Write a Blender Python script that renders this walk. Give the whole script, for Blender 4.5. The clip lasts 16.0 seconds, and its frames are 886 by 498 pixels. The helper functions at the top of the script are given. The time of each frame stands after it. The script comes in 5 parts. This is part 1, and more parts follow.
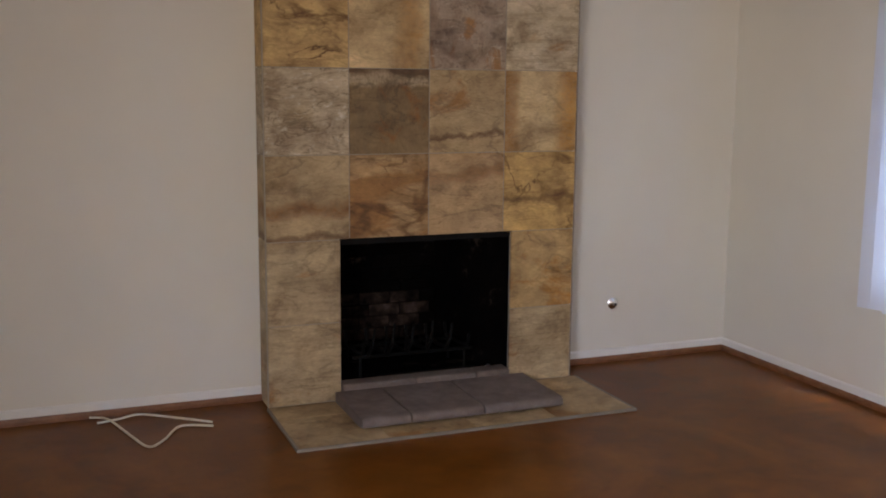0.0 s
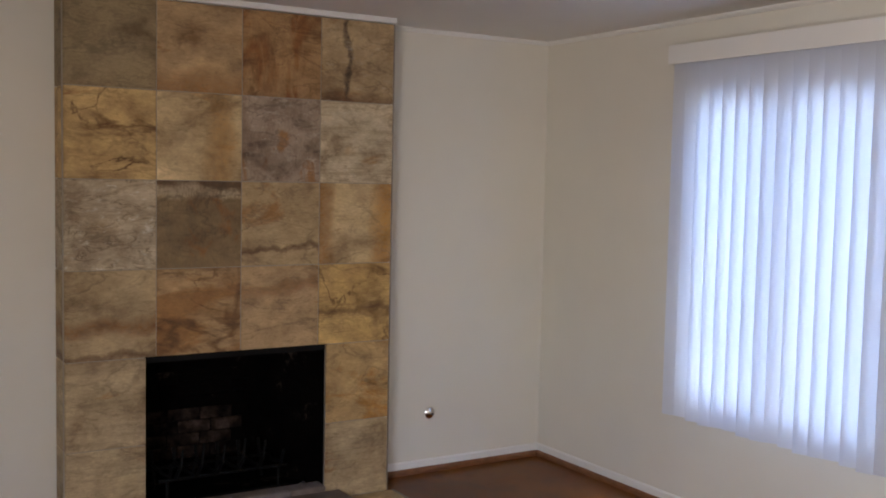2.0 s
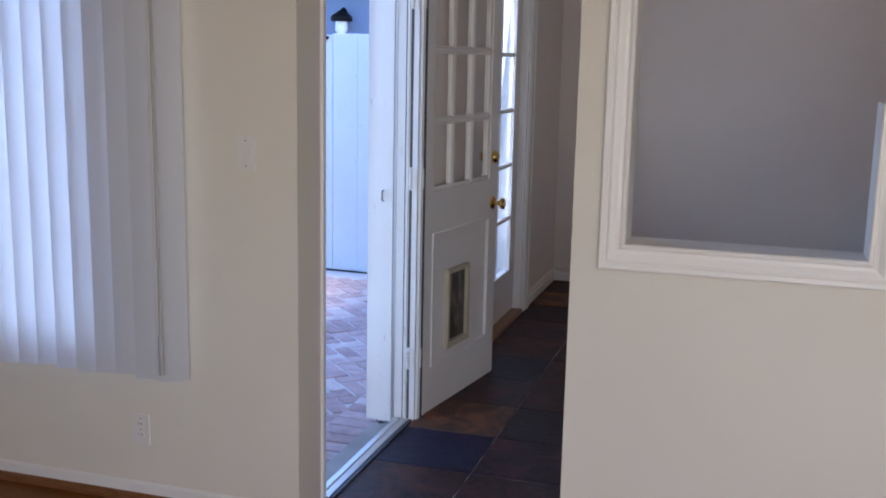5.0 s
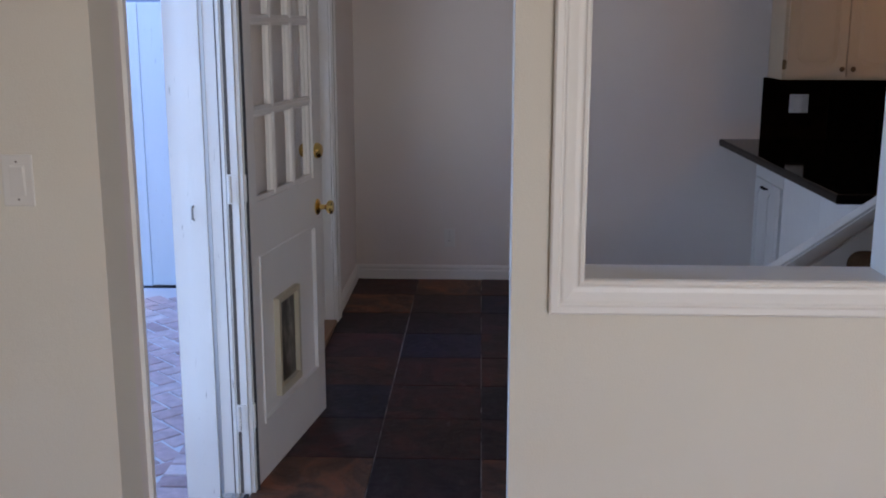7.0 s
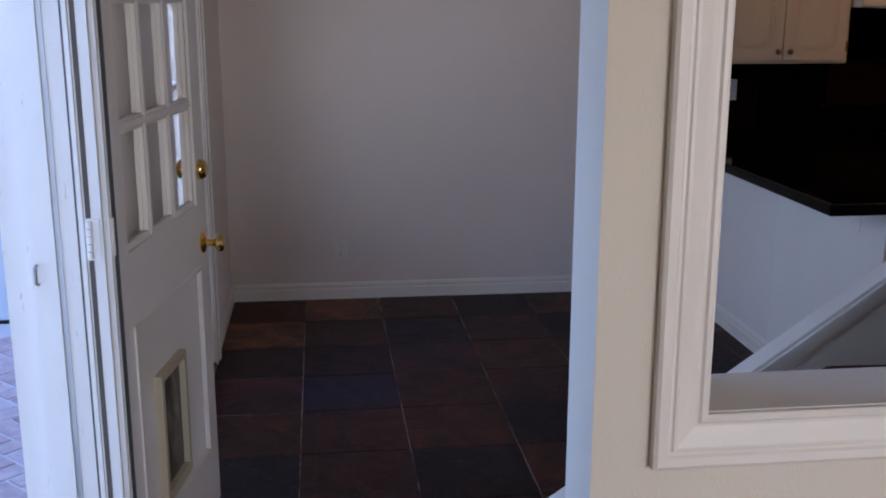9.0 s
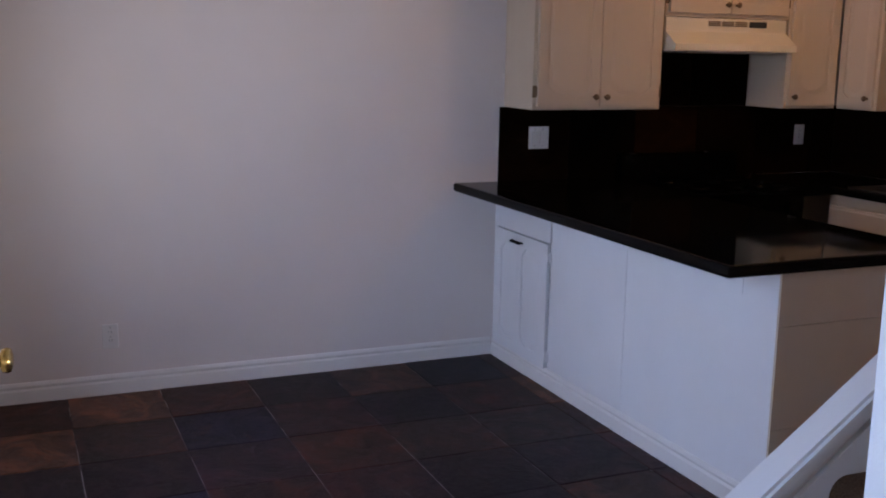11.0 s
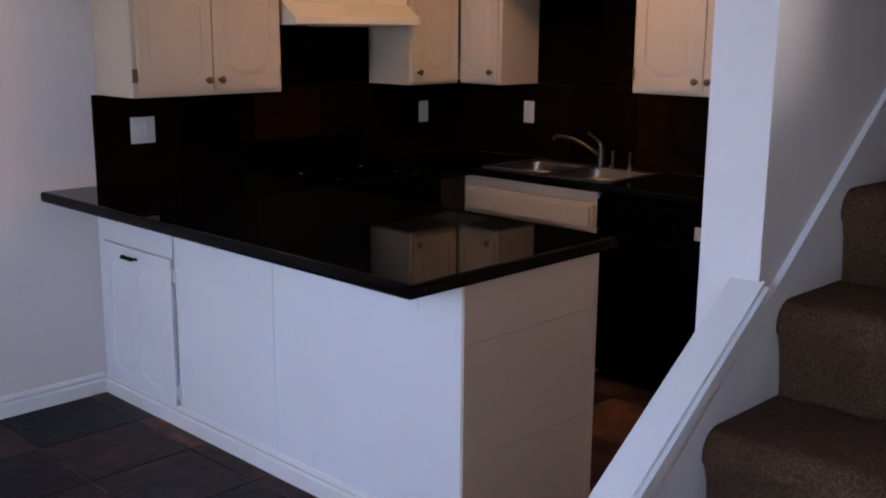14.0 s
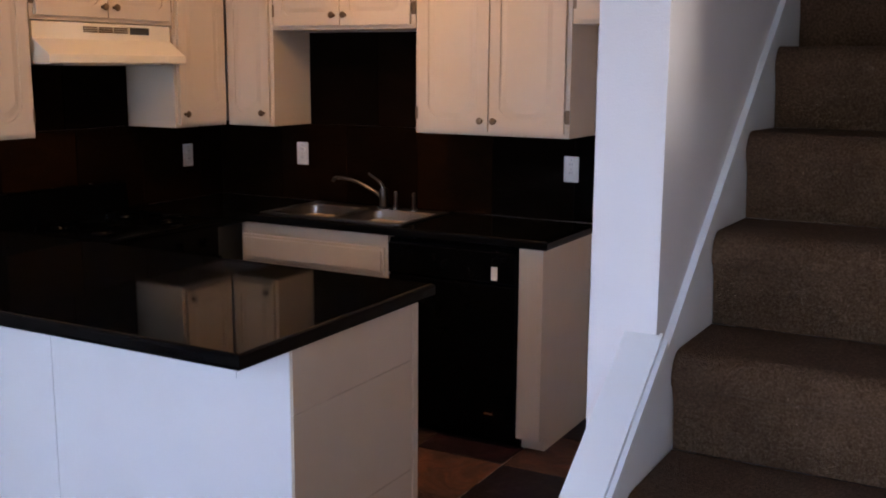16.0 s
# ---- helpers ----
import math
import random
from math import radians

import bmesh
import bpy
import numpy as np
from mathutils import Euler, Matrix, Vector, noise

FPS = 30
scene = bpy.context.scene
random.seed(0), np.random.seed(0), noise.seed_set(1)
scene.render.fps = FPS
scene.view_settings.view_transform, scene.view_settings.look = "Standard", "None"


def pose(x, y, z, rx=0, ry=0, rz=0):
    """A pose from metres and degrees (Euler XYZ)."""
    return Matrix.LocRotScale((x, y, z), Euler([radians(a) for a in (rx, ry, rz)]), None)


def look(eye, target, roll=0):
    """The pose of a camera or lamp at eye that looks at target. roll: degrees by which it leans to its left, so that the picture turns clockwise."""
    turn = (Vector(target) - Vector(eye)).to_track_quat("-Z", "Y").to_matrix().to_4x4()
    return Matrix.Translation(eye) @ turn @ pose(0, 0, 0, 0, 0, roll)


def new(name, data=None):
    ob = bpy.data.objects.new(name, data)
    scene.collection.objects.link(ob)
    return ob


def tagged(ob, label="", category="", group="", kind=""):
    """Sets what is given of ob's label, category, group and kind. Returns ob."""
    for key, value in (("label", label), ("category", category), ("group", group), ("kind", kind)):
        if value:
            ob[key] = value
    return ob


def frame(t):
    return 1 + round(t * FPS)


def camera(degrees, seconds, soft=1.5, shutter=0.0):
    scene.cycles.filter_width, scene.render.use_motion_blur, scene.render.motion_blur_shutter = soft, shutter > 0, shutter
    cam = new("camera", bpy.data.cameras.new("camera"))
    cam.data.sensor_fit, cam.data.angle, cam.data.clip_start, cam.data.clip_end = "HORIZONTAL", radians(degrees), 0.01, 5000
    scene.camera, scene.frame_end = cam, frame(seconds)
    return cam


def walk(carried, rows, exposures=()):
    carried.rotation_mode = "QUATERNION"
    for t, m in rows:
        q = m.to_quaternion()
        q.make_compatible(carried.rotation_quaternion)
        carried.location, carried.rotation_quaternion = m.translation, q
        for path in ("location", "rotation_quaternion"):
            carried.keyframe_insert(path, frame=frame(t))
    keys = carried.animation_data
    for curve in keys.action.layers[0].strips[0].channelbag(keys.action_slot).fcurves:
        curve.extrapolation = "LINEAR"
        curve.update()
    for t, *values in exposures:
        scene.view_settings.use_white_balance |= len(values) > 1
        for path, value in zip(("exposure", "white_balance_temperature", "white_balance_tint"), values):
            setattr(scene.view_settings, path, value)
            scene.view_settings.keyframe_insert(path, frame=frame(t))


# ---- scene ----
cam = camera(46.6, 16.0, soft=1.9)
PATH = [
    (0, (-3.78, -4.955, 1.553), (-3.049, -3.12, 1.237), 0.5),
    (0.5, (-3.775, -4.939, 1.551), (-2.979, -3.119, 1.32), 0.7),
    (1, (-3.772, -4.943, 1.541), (-2.917, -3.136, 1.472), 0.6),
    (1.5, (-3.779, -4.943, 1.565), (-2.858, -3.168, 1.517), 0.6),
    (2, (-3.729, -4.911, 1.67), (-2.682, -3.213, 1.529), 1.2),
    (2.5, (-3.763, -4.967, 1.646), (-2.51, -3.419, 1.465), 1.3),
    (3, (-3.836, -4.845, 1.691), (-2.36, -3.518, 1.443), 1.7),
    (3.5, (-3.674, -4.929, 1.687), (-2.082, -3.756, 1.387), 1.0),
    (4, (-3.403, -4.823, 1.639), (-1.69, -3.85, 1.294), 1.1),
    (4.5, (-3.205, -4.745, 1.626), (-1.405, -3.956, 1.258), 0.8),
    (5, (-3.055, -4.529, 1.621), (-1.176, -3.953, 1.252), 1.2),
    (5.2, (-3.0, -4.432, 1.625), (-1.096, -3.941, 1.257), 1.3),
    (7.3, (-2.054, -3.879, 1.628), (-0.101, -3.846, 1.197), 0.1),
    (7.5, (-1.944, -3.846, 1.609), (0.008, -3.839, 1.175), 0.2),
    (8, (-1.767, -3.773, 1.647), (0.179, -3.836, 1.188), -0.1),
    (8.2, (-1.674, -3.749, 1.647), (0.27, -3.84, 1.186), -0.1),
    (10.3, (-0.73, -3.454, 1.612), (1.145, -3.982, 1.159), 0.3),
    (10.5, (-0.653, -3.429, 1.612), (1.21, -4.01, 1.172), 0.3),
    (11, (-0.473, -3.346, 1.58), (1.335, -4.117, 1.206), 1.0),
    (11.5, (-0.352, -3.342, 1.586), (1.385, -4.268, 1.226), 1.5),
    (12, (-0.267, -3.38, 1.591), (1.398, -4.425, 1.221), 1.3),
    (12.5, (-0.157, -3.448, 1.602), (1.452, -4.57, 1.214), 0.8),
    (13, (-0.025, -3.533, 1.589), (1.526, -4.732, 1.191), 0.6),
    (13.5, (0.097, -3.539, 1.599), (1.552, -4.848, 1.185), 0.7),
    (14, (0.195, -3.592, 1.606), (1.558, -4.993, 1.184), 0.4),
    (14.5, (0.301, -3.671, 1.6), (1.593, -5.142, 1.19), -0.2),
    (15, (0.425, -3.649, 1.611), (1.601, -5.219, 1.224), 0.1),
    (15.5, (0.511, -3.557, 1.627), (1.546, -5.228, 1.259), 0.9),
    (16, (0.537, -3.595, 1.616), (1.489, -5.319, 1.264), 0.4),
]
EXPO = [(0.0, 3.3, 6500, 15), (1.5, 3.2, 6500, 14), (2.5, 3.15, 6450, 13), (4.0, 2.75, 6400, 14), (5.0, 2.65, 6400, 14), (8.2, 2.55, 6400, 15), (10.5, 3.1, 6400, 21), (12.5, 3.55, 6350, 21), (15.0, 3.72, 6500, 18), (16.0, 3.95, 6600, 18)]
walk(cam, [(t, look(eye, target, roll)) for t, eye, target, roll in PATH], exposures=EXPO)

# ---- light ----
world = bpy.data.worlds.new("sky")
scene.world = world
world.use_nodes = True
wn = world.node_tree.nodes
sky = wn.new("ShaderNodeTexSky")
sky.sky_type, sky.sun_disc = "NISHITA", False
sky.sun_elevation, sky.sun_rotation = radians(48), radians(200)
sky.ozone_density, sky.air_density = 3.0, 1.2
wn["Background"].inputs[1].default_value = 0.14
cool = wn.new("ShaderNodeMixRGB")
cool.blend_type, cool.inputs[0].default_value, cool.inputs[2].default_value = "MULTIPLY", 1.0, (0.74, 0.89, 1.16, 1)
world.node_tree.links.new(sky.outputs[0], cool.inputs[1])
world.node_tree.links.new(cool.outputs[0], wn["Background"].inputs[0])

sun = new("sun", bpy.data.lights.new("sun", "SUN"))
sun.data.energy, sun.data.angle, sun.data.color = 0.7, radians(12), (1.0, 0.96, 0.9)
sun.matrix_world = look((0, 0, 20), (-3, 9, 0))


def window_lamp(name, eye, target, w, h, energy, color):
    lamp = new(name, bpy.data.lights.new(name, "AREA"))
    lamp.data.shape, lamp.data.size, lamp.data.size_y = "RECTANGLE", w, h
    lamp.data.energy, lamp.data.color = energy, color
    lamp.matrix_world = look(eye, target)
    return lamp


# sky light in the west window and behind the blind
window_lamp("west_window_light", (-4.97, -5.4, 1.45), (0, -5.0, 1.35), 1.5, 1.25, 12.0, (1.0, 0.965, 0.945))
window_lamp("blind_window_light", (0.34, -1.81, 1.34), (-3, -1.81, 1.32), 1.2, 1.6, 1.05, (0.62, 0.78, 1.0)).data.spread = radians(60)
# sky light in the glazed patio door and in the open one
window_lamp("glazed_door_light", (2.76, -2.98, 1.25), (2.76, -6, 1.0), 0.66, 1.5, 1.4, (0.72, 0.81, 1.0))
window_lamp("open_door_light", (0.66, -2.90, 1.15), (0.66, -6, 1.0), 0.80, 1.8, 0.5, (0.45, 0.66, 1.0))

# ---- materials ----
def material(name, base, rough=0.6, metal=0.0, spec=0.5):
    m = bpy.data.materials.new(name)
    m.use_nodes = True
    b = m.node_tree.nodes["Principled BSDF"]
    b.inputs["Base Color"].default_value = (*base, 1)
    b.inputs["Roughness"].default_value = rough
    b.inputs["Metallic"].default_value = metal
    b.inputs["Specular IOR Level"].default_value = spec
    return m


class Nodes:
    """Short ways to wire one material's nodes."""

    def __init__(self, m):
        self.m, self.t = m, m.node_tree
        self.b = m.node_tree.nodes["Principled BSDF"]

    def add(self, kind, **values):
        n = self.t.nodes.new("ShaderNode" + kind)
        for key, v in values.items():
            n.inputs[key.replace("_", " ")].default_value = v
        return n

    def link(self, a, b):
        self.t.links.new(a, b)

    def coords(self, scale=(1, 1, 1), spread=0.0, turn=(0, 0, 0)):
        """World-size coordinates; spread shifts them from object to object."""
        c = self.add("TexCoord")
        mp = self.add("Mapping")
        mp.inputs["Scale"].default_value = scale
        mp.inputs["Rotation"].default_value = turn
        self.link(c.outputs["Object"], mp.inputs["Vector"])
        if spread:
            info = self.add("ObjectInfo")
            mul = self.add("VectorMath")
            mul.operation = "MULTIPLY"
            mul.inputs[1].default_value = (spread, spread * 1.7, spread * 0.6)
            self.link(info.outputs["Random"], mul.inputs[0])
            self.link(mul.outputs[0], mp.inputs["Location"])
        return mp.outputs[0]

    def noise(self, vec, scale, detail=6.0, rough=0.6, distort=0.0):
        n = self.add("TexNoise", Scale=scale, Detail=detail, Roughness=rough, Distortion=distort)
        self.link(vec, n.inputs["Vector"])
        return n.outputs["Fac"]

    def ramp(self, fac, *stops):
        r = self.add("ValToRGB")
        e = r.color_ramp.elements
        while len(e) < len(stops):
            e.new(0.5)
        for el, (p, c) in zip(e, stops):
            el.position = p
            el.color = (*c, 1) if len(c) == 3 else c
        self.link(fac, r.inputs[0])
        return r.outputs[0]

    def mix(self, fac, a, b, how="MIX"):
        n = self.add("MixRGB")
        n.blend_type = how
        for sock, v in ((n.inputs[0], fac), (n.inputs[1], a), (n.inputs[2], b)):
            if hasattr(v, "is_linked"):
                self.link(v, sock)
            else:
                sock.default_value = v if isinstance(v, float) else (*v, 1)
        return n.outputs[0]

    def bump(self, height, strength, distance=0.01):
        n = self.add("Bump", Strength=strength, Distance=distance)
        self.link(height, n.inputs["Height"])
        self.link(n.outputs[0], self.b.inputs["Normal"])

    def color(self, c):
        self.link(c, self.b.inputs["Base Color"])

    def rough(self, fac, lo, hi):
        n = self.add("MapRange")
        n.inputs["To Min"].default_value, n.inputs["To Max"].default_value = lo, hi
        self.link(fac, n.inputs[0])
        self.link(n.outputs[0], self.b.inputs["Roughness"])


def tint(c, k):
    return tuple(min(1.0, v * k) for v in c)


def painted_wall(name, base, rough=0.75, grain=260.0):
    m = material(name, base, rough)
    n = Nodes(m)
    v = n.coords()
    big = n.noise(v, 1.3, 3)
    n.color(n.ramp(big, (0.3, tint(base, 0.965)), (0.7, tint(base, 1.02))))
    fine, coarse = n.noise(v, grain, 2), n.noise(v, grain * 0.2, 3)
    n.bump(n.mix(0.5, fine, coarse), 0.34, 0.004)
    n.rough(coarse, rough - 0.1, rough + 0.05)
    return m


def painted_wood(name, base, rough=0.4, wear=0.0):
    m = material(name, base, rough)
    n = Nodes(m)
    v = n.coords((1, 1, 0.25))
    grain = n.noise(v, 38, 4)
    c = n.ramp(n.noise(n.coords(), 2.2, 4), (0.3, tint(base, 0.95)), (0.7, base))
    if wear:
        w = n.ramp(n.noise(n.coords((1, 1, 0.14)), 62, 9, 0.75), (0.72 - 0.1 * wear, (0, 0, 0)), (0.79 - 0.1 * wear, (1, 1, 1)))
        c = n.mix(w, c, (0.17, 0.15, 0.13))
    n.color(c)
    n.bump(grain, 0.15, 0.004)
    n.rough(grain, rough - 0.08, rough + 0.15)
    return m


def stone(name, base, dark, rust, vein=0.0, stripe=0.0, rustiness=0.3, speck=0.0, slant=0.15, cross=False, bands=()):
    """Cut sandstone: clouds of two tones, rusty stains, thin warped veins, and bands (axis, place, width, colour) across the tile."""
    base, dark = ((c[0] * 1.14, c[1] * 1.12, c[2] * 1.06) for c in (base, dark))
    m = material(name, base, 0.55, spec=0.35)
    n = Nodes(m)
    v = n.coords((2.4, 1, 0.9) if cross else (0.9, 1, 1.9), 37.0, (0, slant, 0))
    cloud = n.noise(v, 2.4, 7, 0.55, 0.5)
    fine = n.noise(v, 48, 7, 0.72)
    c = n.ramp(cloud, (0.30, dark), (0.46, base), (0.57, tint(base, 0.92)), (0.70, tint(base, 1.32)))
    stain = n.noise(n.coords((2.2, 1, 0.9) if cross else (0.8, 1, 2.2), 71.0, (0, slant, 0)), 2.0, 8, 0.58, 0.9)
    c = n.mix(n.ramp(stain, (0.66 - 0.28 * rustiness, (0, 0, 0)), (0.72 - 0.26 * rustiness, (0.9, 0.9, 0.9))), c, rust)
    gen = n.add("TexCoord")
    sep = n.add("SeparateXYZ")
    n.link(gen.outputs["Generated"], sep.inputs[0])
    for axis, place, width, col in bands:
        wob = n.noise(n.coords((1, 1, 1), 15.0), 7.0, 6, 0.6)
        shift = n.add("Math")
        shift.operation = "MULTIPLY_ADD"
        shift.inputs[1].default_value = 0.34
        n.link(wob, shift.inputs[0])
        n.link(sep.outputs[axis.upper()], shift.inputs[2])
        off = n.add("Math")
        off.operation = "SUBTRACT"
        off.inputs[1].default_value = place + 0.17
        n.link(shift.outputs[0], off.inputs[0])
        away = n.add("Math")
        away.operation = "ABSOLUTE"
        n.link(off.outputs[0], away.inputs[0])
        edge = n.ramp(away.outputs[0], (0.0, (1, 1, 1)), (width * 0.45, (0.75, 0.75, 0.75)), (width, (0, 0, 0)))
        c = n.mix(n.mix(1.0, edge, n.ramp(fine, (0.25, (0.35, 0.35, 0.35)), (0.6, (1, 1, 1))), "MULTIPLY"), c, col)
    def cracks(scale, width, seed, squash, amount, col, wob=0.5):
        """Long wavering lines where a stretched cloud crosses its middle, broken up along their length."""
        vv = n.coords(squash, seed, (0, slant, 0))
        lev = n.noise(vv, scale, 5, 0.55, wob)
        mid = n.add("Math")
        mid.operation = "SUBTRACT"
        mid.inputs[1].default_value = 0.5
        n.link(lev, mid.inputs[0])
        away = n.add("Math")
        away.operation = "ABSOLUTE"
        n.link(mid.outputs[0], away.inputs[0])
        line = n.ramp(away.outputs[0], (0.0, (1, 1, 1)), (width * 0.35, (0.7, 0.7, 0.7)), (width, (0, 0, 0)))
        gaps = n.ramp(n.noise(vv, scale * 1.7, 3), (0.40, (0, 0, 0)), (0.56, (amount, amount, amount)))
        return n.mix(n.mix(1.0, line, gaps, "MULTIPLY"), c, col)

    c = cracks(3.0, 0.022, 61.0, (0.7, 1, 1.6), 0.55, tint(dark, 0.55))
    c = cracks(9.0, 0.03, 47.0, (0.6, 1, 1.5), 0.45 + 0.5 * speck, tint(dark, 0.6), 1.2)
    if vein:
        c = cracks(1.35, 0.034, 53.0, (0.75, 1, 1.5), vein, tint(rust, 0.5), 0.8)
        c = cracks(2.6, 0.016, 29.0, (0.8, 1, 1.3), vein, tint(rust, 0.42), 0.6)
    if stripe:
        s = n.noise(n.coords((0.6, 1, 8.0), 19.0, (0, 0.1, 0)), 4.0, 7, 0.62, 0.9)
        c = n.mix(n.ramp(s, (0.5, (0, 0, 0)), (0.62, (stripe, stripe, stripe))), c, tint(dark, 0.7))
    if speck:
        s = n.noise(n.coords((1, 1, 1.8), 11.0, (0, 0.2, 0)), 17, 9, 0.75, 0.6)
        c = n.mix(n.ramp(s, (0.55, (0, 0, 0)), (0.66, (speck, speck, speck))), c, (0.60, 0.54, 0.43))
        c = n.mix(n.ramp(s, (0.34, (speck * 0.7,) * 3), (0.42, (0, 0, 0))), c, tint(dark, 0.7))
    broad = n.noise(n.coords((1.0, 1, 1.3), 23.0, (0, slant, 0)), 5.0, 7, 0.6, 0.3)
    c = n.mix(0.8, c, n.ramp(broad, (0.34, (0.50, 0.42, 0.34)), (0.47, (0.94, 0.92, 0.89)), (0.62, (1.28, 1.29, 1.28))), "MULTIPLY")
    n.color(n.mix(0.42, c, n.ramp(fine, (0.3, (0.5, 0.46, 0.42)), (0.62, (1.12, 1.12, 1.12))), "MULTIPLY"))
    n.bump(n.mix(0.5, fine, cloud), 0.55, 0.012)
    n.rough(fine, 0.42, 0.7)
    return m


WALL = painted_wall("cream_wall_paint", (0.74, 0.70, 0.61))
WALL_D = painted_wall("off_white_wall_paint", (0.75, 0.69, 0.645))
CEIL = painted_wall("ceiling_paint", (0.76, 0.73, 0.69), 0.85, 120)
TRIM = painted_wood("white_trim_paint", (0.80, 0.78, 0.74), 0.38)
CAB = painted_wood("cabinet_paint", (0.60, 0.49, 0.355), 0.36)
CABW = painted_wood("peninsula_paint", (0.78, 0.78, 0.77), 0.45)
WORN = painted_wood("worn_door_paint", (0.80, 0.80, 0.78), 0.45, 0.9)
DOORP = painted_wood("door_paint", (0.76, 0.74, 0.71), 0.34)
FENCE = painted_wood("weathered_fence_paint", (0.48, 0.52, 0.54), 0.75, 0.95)
GROUT = material("grout", (0.30, 0.26, 0.20), 0.9)
GROUT_D = material("dark_grout", (0.19, 0.17, 0.155), 0.9)
n = Nodes(GROUT_D)
n.color(n.ramp(n.noise(n.coords(), 6, 6, 0.7), (0.42, (0.030, 0.026, 0.026)), (0.58, (0.30, 0.27, 0.265))))
MORTAR = material("pale_mortar", (0.46, 0.43, 0.42), 0.95)
BRASS = material("polished_brass", (0.80, 0.55, 0.18), 0.16, 1.0)
BRONZE = material("aged_bronze", (0.20, 0.14, 0.09), 0.35, 1.0)
IRON = material("black_iron", (0.004, 0.004, 0.004), 0.6, spec=0.12)
CHROME = material("chrome", (0.75, 0.75, 0.76), 0.12, 1.0)
PLASTIC = material("white_plastic", (0.74, 0.72, 0.68), 0.35)
SLOT = material("dark_slot", (0.03, 0.03, 0.03), 0.6)
RUBBER = material("dark_rubber", (0.03, 0.03, 0.032), 0.6)
CABLE = material("white_cable_jacket", (0.72, 0.66, 0.54), 0.5)
YELLOWED = material("yellowed_plastic", (0.50, 0.45, 0.33), 0.4)
SMOKY = material("smoky_vinyl", (0.08, 0.07, 0.06), 0.3)
n = Nodes(SMOKY)
n.color(n.ramp(n.noise(n.coords((1, 1, 0.5)), 11, 5), (0.35, (0.012, 0.010, 0.010)), (0.52, (0.07, 0.06, 0.05)), (0.68, (0.32, 0.29, 0.24))))

GLASS = material("window_glass", (0.95, 0.97, 0.97), 0.02)
GLASS.node_tree.nodes["Principled BSDF"].inputs["Transmission Weight"].default_value = 1.0
GLASS.node_tree.nodes["Principled BSDF"].inputs["IOR"].default_value = 1.45

STAINLESS = material("brushed_stainless", (0.32, 0.30, 0.28), 0.3, 1.0)
n = Nodes(STAINLESS)
n.rough(n.noise(n.coords((1, 12, 1)), 60, 3), 0.2, 0.42)

APPL = material("black_appliance_enamel", (0.0012, 0.0012, 0.0013), 0.22, spec=0.05)
n = Nodes(APPL)
n.rough(n.noise(n.coords(), 9, 4), 0.15, 0.35)

GRANITE = material("black_granite", (0.012, 0.011, 0.011), 0.12, spec=0.07)
n = Nodes(GRANITE)
n.color(n.ramp(n.noise(n.coords(), 160, 5, 0.8), (0.5, (0.003, 0.003, 0.003)), (0.75, (0.006, 0.005, 0.005)), (0.85, (0.02, 0.018, 0.016))))
n.rough(n.noise(n.coords(), 7, 5), 0.03, 0.07)

# smooth stained floor, mottled orange brown
FLOOR = material("brown_stained_floor", (0.23, 0.10, 0.035), 0.3, spec=0.13)
n = Nodes(FLOOR)
v = n.coords()
big, mid, fine = n.noise(v, 1.5, 6, 0.6, 1.0), n.noise(v, 7.0, 8, 0.7, 0.6), n.noise(v, 90.0, 5, 0.75)
c = n.ramp(n.mix(0.45, big, mid), (0.34, (0.085, 0.027, 0.004)), (0.5, (0.165, 0.055, 0.008)), (0.66, (0.235, 0.090, 0.018)))
c = n.mix(0.4, c, n.ramp(fine, (0.3, (0.6, 0.55, 0.5)), (0.65, (1.0, 1.0, 1.0))), "MULTIPLY")
n.color(c)
n.rough(mid, 0.2, 0.45)
n.bump(fine, 0.12, 0.003)

SHOE = material("stained_shoe_moulding", (0.19, 0.075, 0.028), 0.4)
n = Nodes(SHOE)
n.color(n.ramp(n.noise(n.coords((3, 3, 12)), 7, 5), (0.3, (0.13, 0.048, 0.018)), (0.7, (0.24, 0.10, 0.04))))

# mixed slate: each tile takes one of several tones
SLATE = material("mixed_slate", (0.04, 0.035, 0.035), 0.5, spec=0.16)
n = Nodes(SLATE)
info = n.add("ObjectInfo")
tone = n.ramp(info.outputs["Random"], (0.0, (0.007, 0.009, 0.024)), (0.17, (0.036, 0.015, 0.012)), (0.34, (0.005, 0.006, 0.012)), (0.5, (0.044, 0.019, 0.013)), (0.66, (0.026, 0.011, 0.012)), (0.82, (0.004, 0.005, 0.010)), (0.95, (0.095, 0.050, 0.030)))
v = n.coords((1, 1, 1), 41.0)
cloud, fine = n.noise(v, 4.0, 8, 0.65, 1.5), n.noise(v, 34, 8, 0.7)
c = n.mix(0.9, tone, n.ramp(cloud, (0.35, (0.30, 0.32, 0.42)), (0.5, (1, 0.92, 0.98)), (0.65, (2.3, 1.6, 1.4))), "MULTIPLY")
rust = n.noise(n.coords((1, 1.6, 1), 83.0), 5.5, 8, 0.7, 2.0)
c = n.mix(n.ramp(rust, (0.58, (0, 0, 0)), (0.74, (0.7, 0.7, 0.7))), c, (0.055, 0.026, 0.012))
pale = n.noise(n.coords((1, 2.6, 1), 29.0), 9, 9, 0.8, 1.0)
c = n.mix(n.ramp(pale, (0.58, (0, 0, 0)), (0.70, (0.7, 0.7, 0.7))), c, (0.11, 0.095, 0.105))
n.color(c)
